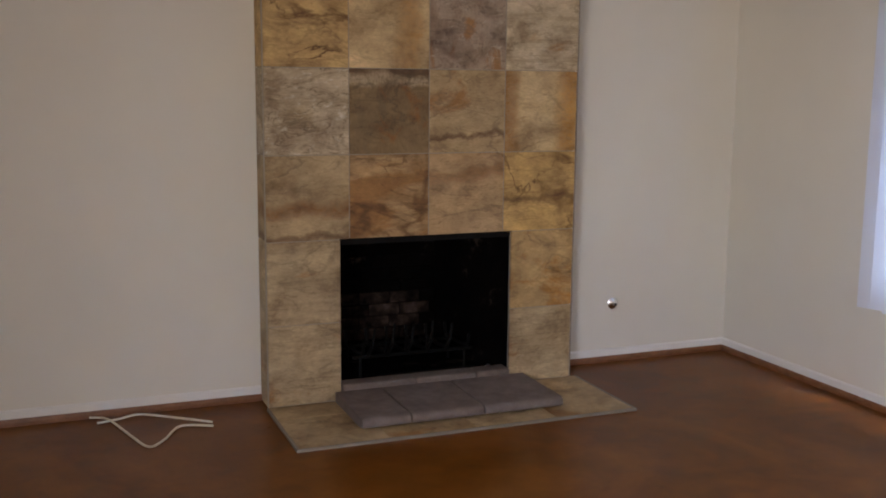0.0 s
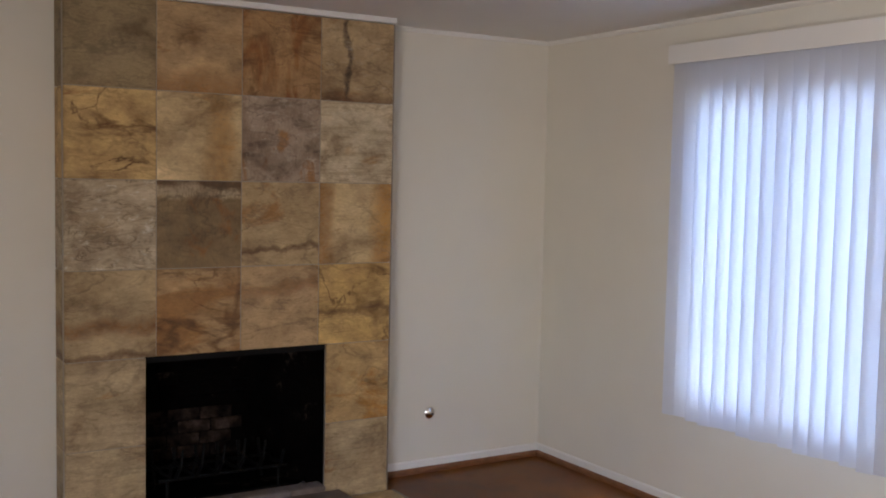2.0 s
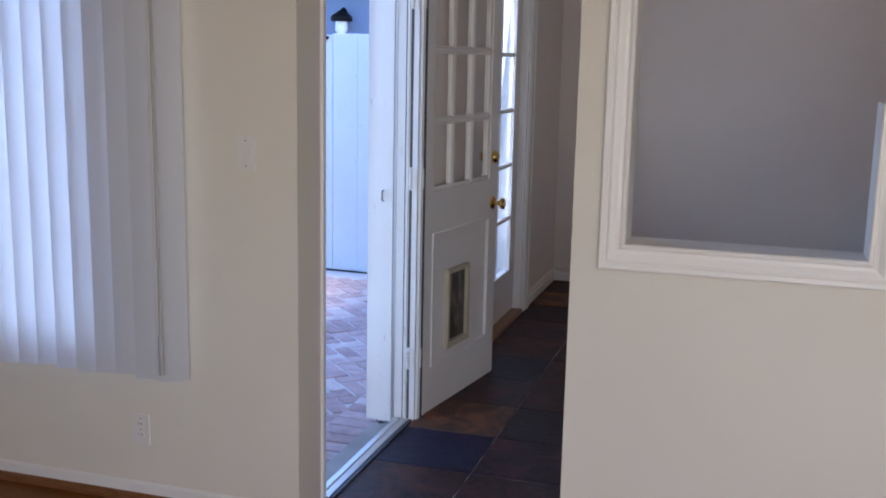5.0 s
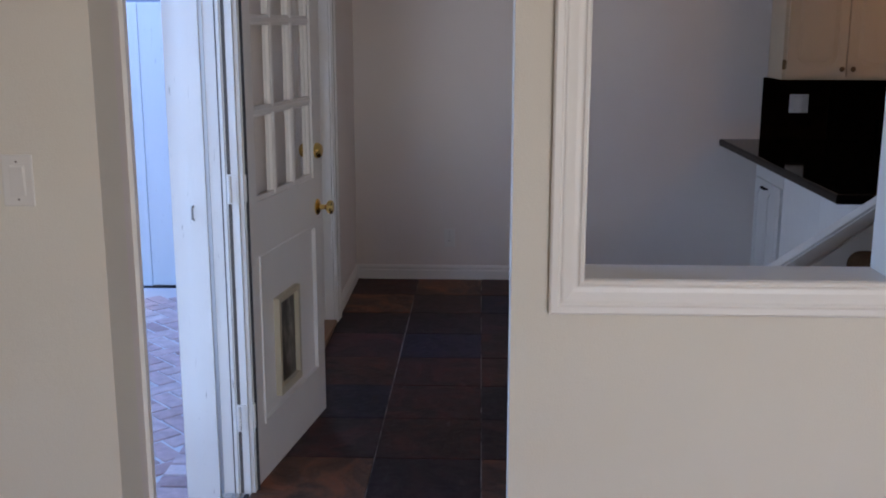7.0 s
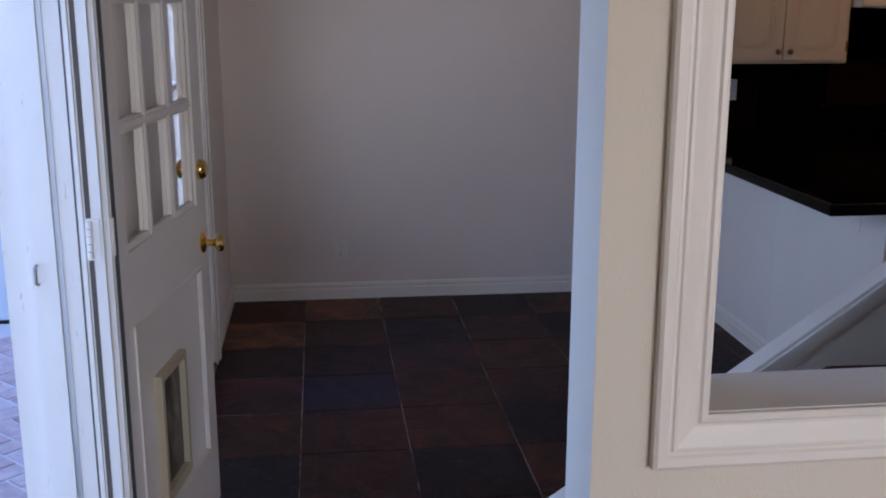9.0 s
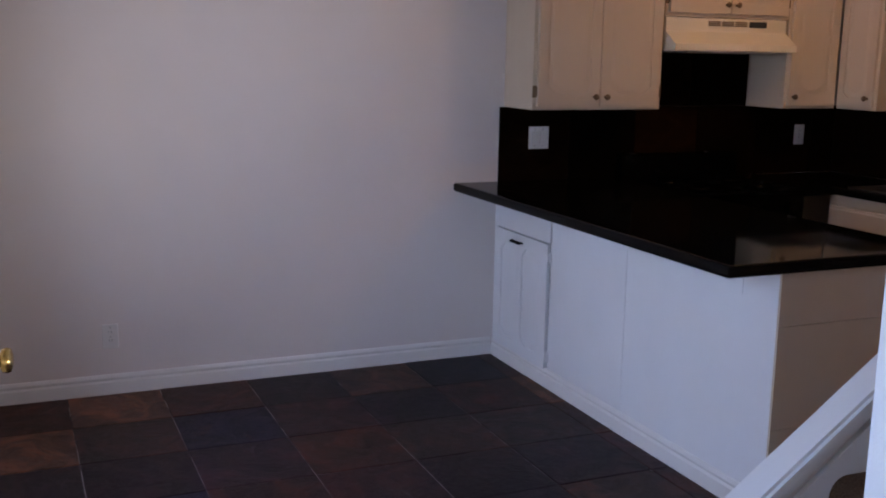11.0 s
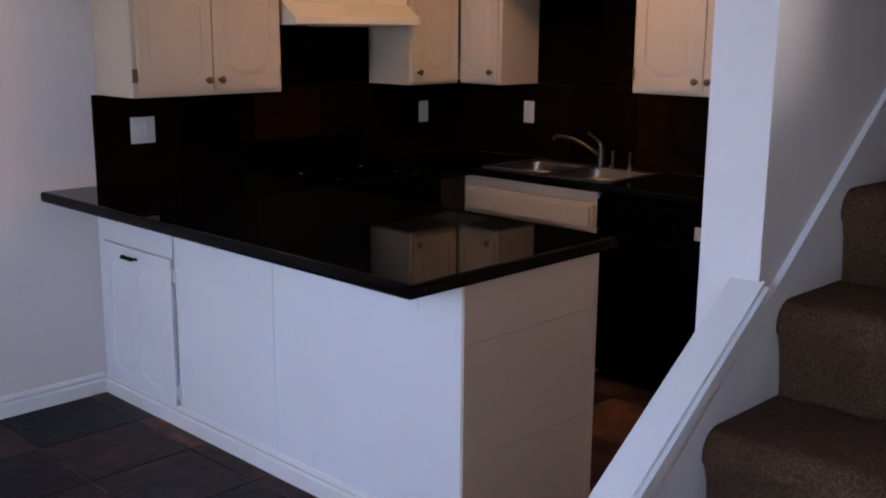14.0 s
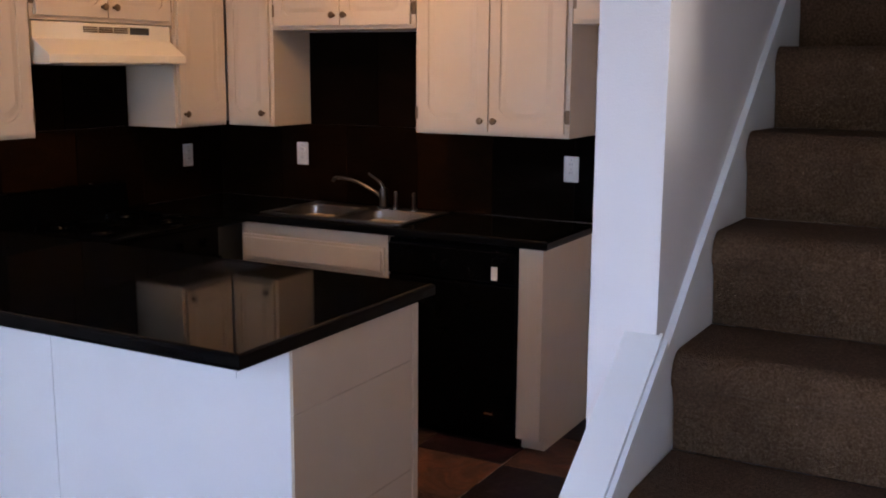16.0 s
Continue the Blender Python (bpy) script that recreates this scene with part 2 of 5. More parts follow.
n.bump(n.mix(0.5, cloud, fine), 0.55, 0.012)
n.rough(fine, 0.34, 0.62)

SPLASH = material("dark_backsplash_slate", (0.03, 0.018, 0.011), 0.6, spec=0.02)
n = Nodes(SPLASH)
info = n.add("ObjectInfo")
v = n.coords((1, 1, 2.2), 31.0)
tone = n.ramp(info.outputs["Random"], (0.0, (0.0015, 0.0012, 0.001)), (0.4, (0.008, 0.0036, 0.0013)), (0.7, (0.0012, 0.001, 0.001)), (1.0, (0.013, 0.0055, 0.0018)))
n.color(n.mix(0.7, tone, n.ramp(n.noise(v, 5, 8, 0.65, 1.2), (0.3, (0.4, 0.4, 0.42)), (0.7, (1.6, 1.3, 1.0))), "MULTIPLY"))
n.bump(n.noise(v, 26, 8), 0.4, 0.008)

# carpet: twisted pile, brown with flecks
CARPET = material("brown_carpet_pile", (0.15, 0.10, 0.075), 0.95, spec=0.1)
n = Nodes(CARPET)
v = n.coords()
fleck, patch = n.noise(v, 190, 4, 0.7), n.noise(v, 7, 7, 0.7)
c = n.ramp(fleck, (0.32, (0.080, 0.039, 0.018)), (0.5, (0.140, 0.075, 0.039)), (0.68, (0.215, 0.126, 0.075)))
n.color(n.mix(0.5, c, n.ramp(patch, (0.34, (0.6, 0.56, 0.52)), (0.66, (1.2, 1.15, 1.1))), "MULTIPLY"))
n.bump(fleck, 0.9, 0.02)

BLIND = material("translucent_vinyl_blind", (0.70, 0.70, 0.72), 0.5)
n = Nodes(BLIND)
tr = n.add("BsdfTranslucent")
tr.inputs[0].default_value = (0.80, 0.85, 0.95, 1)
mixs = n.add("MixShader")
mixs.inputs[0].default_value = 0.45
n.link(n.b.outputs[0], mixs.inputs[1])
n.link(tr.outputs[0], mixs.inputs[2])
n.link(mixs.outputs[0], n.t.nodes["Material Output"].inputs[0])

CONC = material("grey_pink_cast_brick", (0.24, 0.19, 0.165), 0.85)
n = Nodes(CONC)
v = n.coords((1, 1, 1), 5.0)
n.color(n.ramp(n.noise(v, 11, 8, 0.7), (0.3, (0.11, 0.085, 0.072)), (0.7, (0.205, 0.16, 0.138))))
n.bump(n.noise(v, 70, 5), 0.4, 0.006)

SCORCHED = material("scorched_firebrick", (0.10, 0.075, 0.06), 0.95, spec=0.05)
n = Nodes(SCORCHED)
v = n.coords((1, 1, 1), 9.0)
n.color(n.ramp(n.noise(v, 7, 7, 0.65), (0.40, (0.004, 0.003, 0.003)), (0.54, (0.026, 0.017, 0.013)), (0.70, (0.085, 0.058, 0.046))))
n.bump(n.noise(v, 45, 5), 0.5, 0.01)

SOOT = material("sooty_firebrick", (0.03, 0.026, 0.024), 0.95, spec=0.03)
n = Nodes(SOOT)
v = n.coords((1, 1, 1), 3.0)
n.color(n.ramp(n.noise(v, 4.5, 7, 0.65), (0.4, (0.0018, 0.0016, 0.0015)), (0.6, (0.004, 0.003, 0.0025)), (0.70, (0.055, 0.040, 0.032))))
n.bump(n.noise(v, 45, 5), 0.5, 0.01)

PAVER = material("patio_brick", (0.36, 0.19, 0.14), 0.85)
n = Nodes(PAVER)
info = n.add("ObjectInfo")
v = n.coords((1, 1, 1), 13.0)
tone = n.ramp(info.outputs["Random"], (0.0, (0.32, 0.21, 0.195)), (0.5, (0.42, 0.30, 0.28)), (1.0, (0.50, 0.41, 0.385)))
n.color(n.mix(0.6, tone, n.ramp(n.noise(v, 16, 7), (0.3, (0.6, 0.6, 0.6)), (0.7, (1.25, 1.2, 1.2))), "MULTIPLY"))
n.bump(n.noise(v, 60, 5), 0.4, 0.005)

SIDING = painted_wall("blue_grey_stucco", (0.17, 0.21, 0.30), 0.85, 120)
ROOFING = material("pale_roof_tile", (0.50, 0.44, 0.40), 0.8)
ALU = material("worn_aluminium", (0.6, 0.6, 0.6), 0.35, 0.9)
n = Nodes(ALU)
n.rough(n.noise(n.coords((1, 14, 1)), 20, 4), 0.25, 0.5)
OAKSILL = material("varnished_oak_sill", (0.24, 0.12, 0.055), 0.35)
GROUND = material("patio_ground", (0.30, 0.27, 0.24), 0.95)
n = Nodes(GROUND)
n.color(n.ramp(n.noise(n.coords(), 3, 8), (0.3, (0.24, 0.21, 0.19)), (0.7, (0.36, 0.33, 0.30))))
GLOW = material("lamp_glass_lit", (0.9, 0.85, 0.75), 0.4)
GLOW.node_tree.nodes["Principled BSDF"].inputs["Emission Color"].default_value = (1.0, 0.66, 0.36, 1)
GLOW.node_tree.nodes["Principled BSDF"].inputs["Emission Strength"].default_value = 2.0


# ---- mesh helpers ----
def add_box(bm, x0, x1, y0, y1, z0, z1):
    x0, x1, y0, y1, z0, z1 = min(x0, x1), max(x0, x1), min(y0, y1), max(y0, y1), min(z0, z1), max(z0, z1)
    v = [bm.verts.new(p) for p in ((x0, y0, z0), (x1, y0, z0), (x1, y1, z0), (x0, y1, z0), (x0, y0, z1), (x1, y0, z1), (x1, y1, z1), (x0, y1, z1))]
    for f in ((0, 3, 2, 1), (4, 5, 6, 7), (0, 1, 5, 4), (1, 2, 6, 5), (2, 3, 7, 6), (3, 0, 4, 7)):
        bm.faces.new([v[i] for i in f])
    return bm


def box(*b, bevel=0.0, seg=1):
    bm = add_box(bmesh.new(), *b)
    if bevel:
        bmesh.ops.bevel(bm, geom=bm.edges[:], offset=bevel, segments=seg, profile=0.5, affect="EDGES")
    return bm


def boxes(*list_of):
    bm = bmesh.new()
    for b in list_of:
        add_box(bm, *b)
    return bm


AX = {"x": (1, 2, 0), "y": (0, 2, 1), "z": (0, 1, 2)}


def prism(poly, axis, a, b, bevel=0.0, seg=1):
    """A polygon in the plane across an axis, drawn out from a to b along it."""
    i, j, k = AX[axis]

    def place(p, w):
        q = [0, 0, 0]
        q[i], q[j], q[k] = p[0], p[1], w
        return q

    bm = bmesh.new()
    lo = [bm.verts.new(place(p, a)) for p in poly]
    hi = [bm.verts.new(place(p, b)) for p in poly]
    bm.faces.new(lo)
    bm.faces.new(hi[::-1])
    for q in range(len(poly)):
        r = (q + 1) % len(poly)
        bm.faces.new((lo[r], lo[q], hi[q], hi[r]))
    bmesh.ops.recalc_face_normals(bm, faces=bm.faces[:])
    if bevel:
        bmesh.ops.bevel(bm, geom=bm.edges[:], offset=bevel, segments=seg, profile=0.5, affect="EDGES")
    return bm


def lathe(profile, m=Matrix(), seg=20):
    """A profile of (radius, height) turned round the z axis, then posed."""
    bm = bmesh.new()
    rings = []
    for r, h in profile:
        rings.append([bm.verts.new(m @ Vector((r * math.cos(2 * math.pi * s / seg), r * math.sin(2 * math.pi * s / seg), h))) for s in range(seg)])
    for a, b in zip(rings, rings[1:]):
        for s in range(seg):
            bm.faces.new((a[s], a[(s + 1) % seg], b[(s + 1) % seg], b[s]))
    bm.faces.new(rings[0][::-1])
    bm.faces.new(rings[-1])
    return bm


def tube(points, r, seg=10):
    """A round bar along points; r may be one radius or one for each point."""
    pts = [Vector(p) for p in points]
    rs = r if isinstance(r, (list, tuple)) else [r] * len(pts)
    bm = bmesh.new()
    rings, side = [], None
    for q, p in enumerate(pts):
        d = (pts[min(q + 1, len(pts) - 1)] - pts[max(q - 1, 0)]).normalized()
        if side is None:
            side = d.orthogonal().normalized()
        side = (side - side.dot(d) * d).normalized()
        up = d.cross(side)
        rings.append([bm.verts.new(p + rs[q] * (math.cos(2 * math.pi * s / seg) * side + math.sin(2 * math.pi * s / seg) * up)) for s in range(seg)])
    for a, b in zip(rings, rings[1:]):
        for s in range(seg):
            bm.faces.new((a[s], a[(s + 1) % seg], b[(s + 1) % seg], b[s]))
    bm.faces.new(rings[0][::-1])
    bm.faces.new(rings[-1])
    return bm


def arc(c, r, a0, a1, nseg, plane="xz"):
    out = []
    for s in range(nseg + 1):
        a = radians(a0 + (a1 - a0) * s / nseg)
        u, w = r * math.cos(a), r * math.sin(a)
        out.append((c[0] + u, c[1], c[2] + w) if plane == "xz" else (c[0], c[1] + u, c[2] + w))
    return out


def merged(*bms):
    out = bmesh.new()
    for b in bms:
        me = bpy.data.meshes.new("m")
        b.to_mesh(me)
        b.free()
        out.from_mesh(me)
        bpy.data.meshes.remove(me)
    return out


def mesh_of(name, bm, mat, smooth=False):
    me = bpy.data.meshes.new(name)
    bmesh.ops.recalc_face_normals(bm, faces=bm.faces[:])
    bm.to_mesh(me)
    bm.free()
    me.materials.append(mat)
    if smooth:
        me.shade_smooth()
        me.set_sharp_from_angle(angle=radians(35))
    return me


def part(name, bm, mat, parent=None, label="", smooth=False):
    ob = new(name, mesh_of(name, bm, mat, smooth))
    if parent:
        ob.parent = parent
        if parent.type == "EMPTY":
            ob.matrix_parent_inverse = Matrix.Translation(-parent.location)
    return tagged(ob, label)


def thing(name, label, category, at=(0, 0, 0), group="", kind=""):
    """An empty at the thing's base; parts are built in world metres and keep their place."""
    ob = new(name)
    ob.empty_display_size, ob.location = 0.1, at
    return tagged(ob, label, category, group, kind)


def structure(name, bm, mat, label="", category="", smooth=False):
    return tagged(part(name, bm, mat, None, "", smooth), label, category, "", "structure")

# ---- structure ----
def wall_mesh(axis, t0, t1, us, zs, holes):
    """One closed wall, t0 to t1 thick along the axis, cut by holes (u0, u1, z0, z1)."""
    us, zs = sorted(us), sorted(zs)

    def solid(i, j):
        if not (0 <= i < len(us) - 1 and 0 <= j < len(zs) - 1):
            return False
        u, z = (us[i] + us[i + 1]) / 2, (zs[j] + zs[j + 1]) / 2
        return not any(min(h[:2]) < u < max(h[:2]) and h[2] < z < h[3] for h in holes)

    bm, made = bmesh.new(), {}

    def vert(i, j, t):
        if (i, j, t) not in made:
            made[i, j, t] = bm.verts.new((t, us[i], zs[j]) if axis == "x" else (us[i], t, zs[j]))
        return made[i, j, t]

    for i in range(len(us) - 1):
        for j in range(len(zs) - 1):
            if not solid(i, j):
                continue
            for t in (t0, t1):
                bm.faces.new((vert(i, j, t), vert(i + 1, j, t), vert(i + 1, j + 1, t), vert(i, j + 1, t)))
            for di, dj, a, b in ((-1, 0, (i, j), (i, j + 1)), (1, 0, (i + 1, j), (i + 1, j + 1)), (0, -1, (i, j), (i + 1, j)), (0, 1, (i, j + 1), (i + 1, j + 1))):
                if not solid(i + di, j + dj):
                    bm.faces.new((vert(*a, t0), vert(*b, t0), vert(*b, t1), vert(*a, t1)))
    return bm



H = 2.47                 # ceiling
XB, YS = 4.28, -7.89     # dining back wall, sink wall
YE, YO = -3.13, -2.94    # faces of the patio door's wall
WT = 0.14                # thickness of the wall between the rooms
XW, YL = -4.9, -6.7      # far ends of the living room

structure("floor_living", box(XW, 0.0, YL, 0.0, -0.12, 0.0), FLOOR, "smooth orange-brown stained floor, mottled and softly glossy", "floor")
slate_floor = structure("floor_dining", box(0.0, XB, YS, YE, -0.12, 0.0138), GROUT_D, "dark mixed slate tile floor with thin grey joints", "floor")
structure("ceiling_living", box(XW, WT, YL, 0.14, H, H + 0.12), CEIL, "smooth off-white painted ceiling", "ceiling")
structure("ceiling_dining", boxes((WT, XB + 0.14, -5.3, YO, H, H + 0.12), (1.18, XB + 0.14, YS - 0.14, -5.3, H, H + 0.12)), CEIL, "off-white painted ceiling over dining area and kitchen", "ceiling")

# fireplace wall, cut for the firebox
FX0, FX1, FY = -2.79, -1.165, -0.235
OX0, OX1, OZ = -2.43, -1.525, 0.813
structure("wall_north", boxes((XW, FX0 + 0.02, -0.05, 0.14, 0, H), (FX0 + 0.02, OX0, 0, 0.14, 0, H), (OX1, WT, 0, 0.14, 0, H), (OX0, OX1, 0, 0.14, OZ, H)), WALL, "off-white painted wall beside the fireplace", "wall")
# blind window's wall
WY0, WY1, WZ0, WZ1 = -2.36, -1.26, 0.58, 2.10
structure("wall_east", wall_mesh("x", 0, WT, (-4.0, -3.09, WY0, WY1, 0.0), (0, WZ0, WZ1, 2.2, H), ((-4.0, -3.09, 0, 2.2), (WY0, WY1, WZ0, WZ1))), WALL, "cream painted wall around the blind-covered window", "wall")
# pass-through wall: sill steps up beside the stairs
PY0, PY1, PY2, PZ0, PZ1, PZT = -4.148, -4.852, -5.4, 1.066, 1.504, 2.12
structure("wall_pass_through", wall_mesh("x", 0, WT, (YL, PY2, PY1, PY0, -4.0), (0, PZ0, PZ1, PZT, H), ((PY1, PY0, PZ0, PZT), (PY2, PY1, PZ1, PZT))), WALL, "cream painted half wall with a moulded pass-through opening", "wall")
structure("wall_south", box(XW - 0.14, WT, YL - 0.14, YL, 0, H), WALL, "plain cream painted wall", "wall")
structure("wall_west", wall_mesh("x", XW - 0.14, XW, (YL, -6.2, -4.6, 0.14), (0, 0.8, 2.1, H), ((-6.2, -4.6, 0.8, 2.1),)), WALL, "plain cream painted wall with a wide window opening", "wall")
# patio door wall
DX0, DX1, DZ = 0.212, 1.10, 2.06
GX0, GX1 = 2.26, 3.26
structure("wall_return", boxes((WT, DX0 - 0.025, -3.09, YO, 0, DZ + 0.03)), WALL_D, "painted return beside the patio door", "wall")
structure("wall_patio_doors", wall_mesh("y", YE, YO, (WT, DX1 + 0.03, GX0, GX1, XB + 0.14), (0, 2.06, DZ + 0.03, H), ((WT, DX1 + 0.03, 0, DZ + 0.03), (GX0, GX1, 0, 2.06))), WALL_D, "off-white painted wall with two patio doors", "wall")
structure("wall_dining_back", box(XB, XB + 0.14, YS - 0.14, YE, 0, H), WALL_D, "off-white painted dining wall", "wall")
structure("wall_sink", box(1.177, XB, YS - 0.14, YS, 0, H), WALL_D, "off-white painted kitchen wall", "wall")
structure("wall_stair_side", boxes((1.052, 1.176, YS - 2.0, -5.3, 0, H), (1.052, 1.176, YS - 2.0, -5.3, H, 4.9)), WALL_D, "white painted wall ending beside carpeted stairs", "wall")
structure("wall_stairwell", boxes((0, WT, YS - 2.0, -5.3, H + 0.12, 4.9), (0, 1.18, YS - 2.14, YS - 2.0, 0, 4.9), (0, WT, YS - 2.0, YL - 0.14, 0, H + 0.12), (0, 1.18, -5.3, -5.18, H + 0.12, 4.9), (WT, 1.052, -5.3, -5.24, H, H + 0.12)), WALL_D, "off-white painted stairwell walls", "wall")
structure("ceiling_stairwell", box(-0.05, 1.25, YS - 2.2, -5.1, 4.9, 5.0), CEIL, "off-white painted stairwell ceiling", "ceiling")
structure("soffit", boxes((3.94, XB, YS, -5.74, 2.16, H), (1.18, 3.94, YS, -7.56, 2.16, H)), WALL_D, "off-white boxed soffit over kitchen cabinets", "soffit")

# trims
def run_profile(name, poly, axis, a, b, mat, label, cat):
    return structure(name, prism(poly, axis, a, b), mat, label, cat)


def base_poly(s, w0, h=0.092, d=0.014):
    """Dining baseboard in section: stepped and rounded top. s: which way it stands out."""
    h += 0.017
    return [(w0, 0.0), (w0 + s * d, 0.0), (w0 + s * d, h * 0.66), (w0 + s * d * 0.55, h * 0.74), (w0 + s * d * 0.9, h * 0.86), (w0 + s * d * 0.45, h * 0.98), (w0, h)]


run_profile("baseboard_back", base_poly(-1, XB), "y", -5.65, YE, TRIM, "white moulded baseboard", "baseboard")
run_profile("baseboard_patio", base_poly(-1, YE), "x", 3.37, XB - 0.014, TRIM, "white moulded baseboard", "baseboard")
for nm, poly, ax, a, b in (
    ("baseboard_north_a", [(-0.05, 0.02), (-0.060, 0.02), (-0.060, 0.066), (-0.054, 0.074), (-0.05, 0.074)], "x", XW, FX0),
    ("baseboard_north_b", [(0, 0.02), (-0.010, 0.02), (-0.010, 0.066), (-0.004, 0.074), (0, 0.074)], "x", FX1, 0.0),
    ("baseboard_east", [(0, 0.02), (-0.010, 0.02), (-0.010, 0.066), (-0.004, 0.074), (0, 0.074)], "y", -3.09, -0.010),
):
    run_profile(nm, poly, ax, a, b, TRIM, "white painted low baseboard", "baseboard")
run_profile("shoe_north_a", [(-0.05, 0), (-0.072, 0), (-0.071, 0.018), (-0.065, 0.032), (-0.05, 0.036)], "x", XW, FX0, SHOE, "brown stained shoe moulding", "moulding")
for nm, ax, a, b in (("shoe_north_b", "x", FX1, 0.0), ("shoe_east", "y", -3.085, -0.020)):
    run_profile(nm, [(0, 0), (-0.022, 0), (-0.021, 0.018), (-0.015, 0.032), (0, 0.036)], ax, a, b, SHOE, "brown stained shoe moulding", "moulding")
for nm, ax, a, b in (("cove_north", "x", XW, 0.0), ("cove_east", "y", -4.0, -0.02)):
    run_profile(nm, [(0, H), (0, H - 0.022), (-0.008, H - 0.019), (-0.019, H - 0.008), (-0.022, H)], ax, a, b, TRIM, "thin white ceiling cove", "moulding")
structure("trim_fireplace_top", box(FX0 - 0.01, FX1 + 0.01, FY - 0.012, FY + 0.03, 6 * 0.4064 + 0.003, H, bevel=0.003), TRIM, "white painted strip over fireplace tiles", "trim")

# ---- fireplace ----
T = 0.4064
BUFF, BUFF_D, RUST, RUST_D = (0.440, 0.320, 0.175), (0.326, 0.224, 0.115), (0.300, 0.145, 0.045), (0.13, 0.065, 0.028)
STONES = {
    "a": stone("olive_sandstone", (0.264, 0.196, 0.108), (0.211, 0.152, 0.081), RUST, rustiness=0.05),
    "b": stone("rust_footed_sandstone", (0.370, 0.248, 0.130), (0.290, 0.176, 0.081), RUST, rustiness=0.3, bands=(("z", 0.0, 0.30, RUST),)),
    "c": stone("rust_sandstone", (0.330, 0.195, 0.085), (0.170, 0.080, 0.030), (0.260, 0.105, 0.028), vein=0.5, rustiness=0.6, slant=0.9, cross=True),
    "d": stone("split_sandstone", (0.378, 0.272, 0.154), (0.282, 0.192, 0.098), RUST, rustiness=0.3, speck=0.3, bands=(("x", 0.36, 0.045, (0.05, 0.03, 0.02)), ("z", 0.0, 0.16, RUST_D))),
    "e": stone("netted_sandstone", (0.493, 0.336, 0.147), (0.396, 0.256, 0.105), RUST, vein=1.0, rustiness=0.18),
    "f": stone("plain_buff_sandstone", (0.466, 0.344, 0.189), (0.405, 0.288, 0.154), (0.422, 0.224, 0.063), rustiness=0.12, bands=(("x", 0.74, 0.20, (0.396, 0.224, 0.077)),)),
    "g": stone("grey_violet_stone", (0.300, 0.228, 0.170), (0.205, 0.140, 0.098), (0.290, 0.136, 0.042), rustiness=0.35, speck=0.45, slant=1.0, cross=True),
    "h": stone("pale_striated_stone", (0.480, 0.392, 0.270), (0.334, 0.248, 0.147), (0.370, 0.208, 0.077), stripe=0.5, rustiness=0.15, speck=0.3),
    "i": stone("pale_cracked_stone", (0.415, 0.335, 0.235), (0.290, 0.212, 0.126), (0.334, 0.192, 0.077), stripe=0.35, rustiness=0.1, speck=0.95),
    "j": stone("dark_brown_stone", (0.189, 0.124, 0.059), (0.135, 0.095, 0.05), (0.238, 0.100, 0.021), rustiness=0.35, cross=True, bands=(("z", 0.98, 0.10, (0.10, 0.05, 0.02)), ("z", 0.88, 0.09, (0.422, 0.328, 0.210)))),
    "k": stone("tan_sandstone", (0.370, 0.268, 0.147), (0.282, 0.192, 0.101), RUST, rustiness=0.25, bands=(("z", 0.18, 0.05, RUST_D),)),
    "l": stone("orange_edged_sandstone", (0.466, 0.344, 0.189), (0.378, 0.264, 0.133), RUST, rustiness=0.1, bands=(("x", 0.04, 0.17, (0.264, 0.120, 0.028)), ("x", 0.92, 0.22, (0.440, 0.216, 0.042)))),
    "m": stone("banded_sandstone", (0.370, 0.272, 0.154), (0.290, 0.208, 0.115), RUST, rustiness=0.2, bands=(("z", 0.36, 0.13, (0.229, 0.104, 0.032)), ("z", 0.03, 0.06, RUST_D))),
    "n": stone("orange_veined_sandstone", (0.390, 0.255, 0.125), (0.270, 0.155, 0.066), RUST, vein=0.85, stripe=0.3, rustiness=0.5, slant=0.5),
    "o": stone("pinkish_sandstone", (0.378, 0.252, 0.133), (0.282, 0.176, 0.087), RUST, rustiness=0.3, bands=(("z", 0.72, 0.10, (0.334, 0.176, 0.070)),)),
    "p": stone("striped_sandstone", (0.458, 0.296, 0.112), (0.352, 0.208, 0.070), RUST, vein=0.9, stripe=0.75, rustiness=0.3, bands=(("z", 0.42, 0.06, RUST_D),)),
    "q": stone("grey_buff_sandstone", (0.387, 0.292, 0.175), (0.299, 0.220, 0.126), RUST, stripe=0.35, rustiness=0.22),
    "r": stone("orange_buff_sandstone", (0.414, 0.276, 0.126), (0.326, 0.208, 0.091), (0.405, 0.192, 0.042), rustiness=0.5),
}
fire = thing("fireplace", "fireplace clad in square buff and rust sandstone tiles", "fireplace", (-1.98, -0.1, 0.0))
part("breast", boxes((FX0 + 0.012, OX0 - 0.006, FY + 0.003, 0, 0, 6 * T), (OX1 + 0.006, FX1 - 0.012, FY + 0.003, 0, 0, 6 * T), (OX0 - 0.006, OX1 + 0.006, FY + 0.003, 0, OZ + 0.006, 6 * T)), GROUT, fire, "pale grout and mortar bed between the tiles")
# faces: rows from the top
ROWS = ("abcd", "efgh", "ijkl", "mnop")


def stone_tile(x0, x1, y0, y1, z0, z1, mat):
    bm = box(x0 + 0.0018, x1 - 0.0018, y0, y1, z0 + 0.0018, z1 - 0.0018, bevel=0.0022)
    return part("stone_tile", bm, mat, fire)


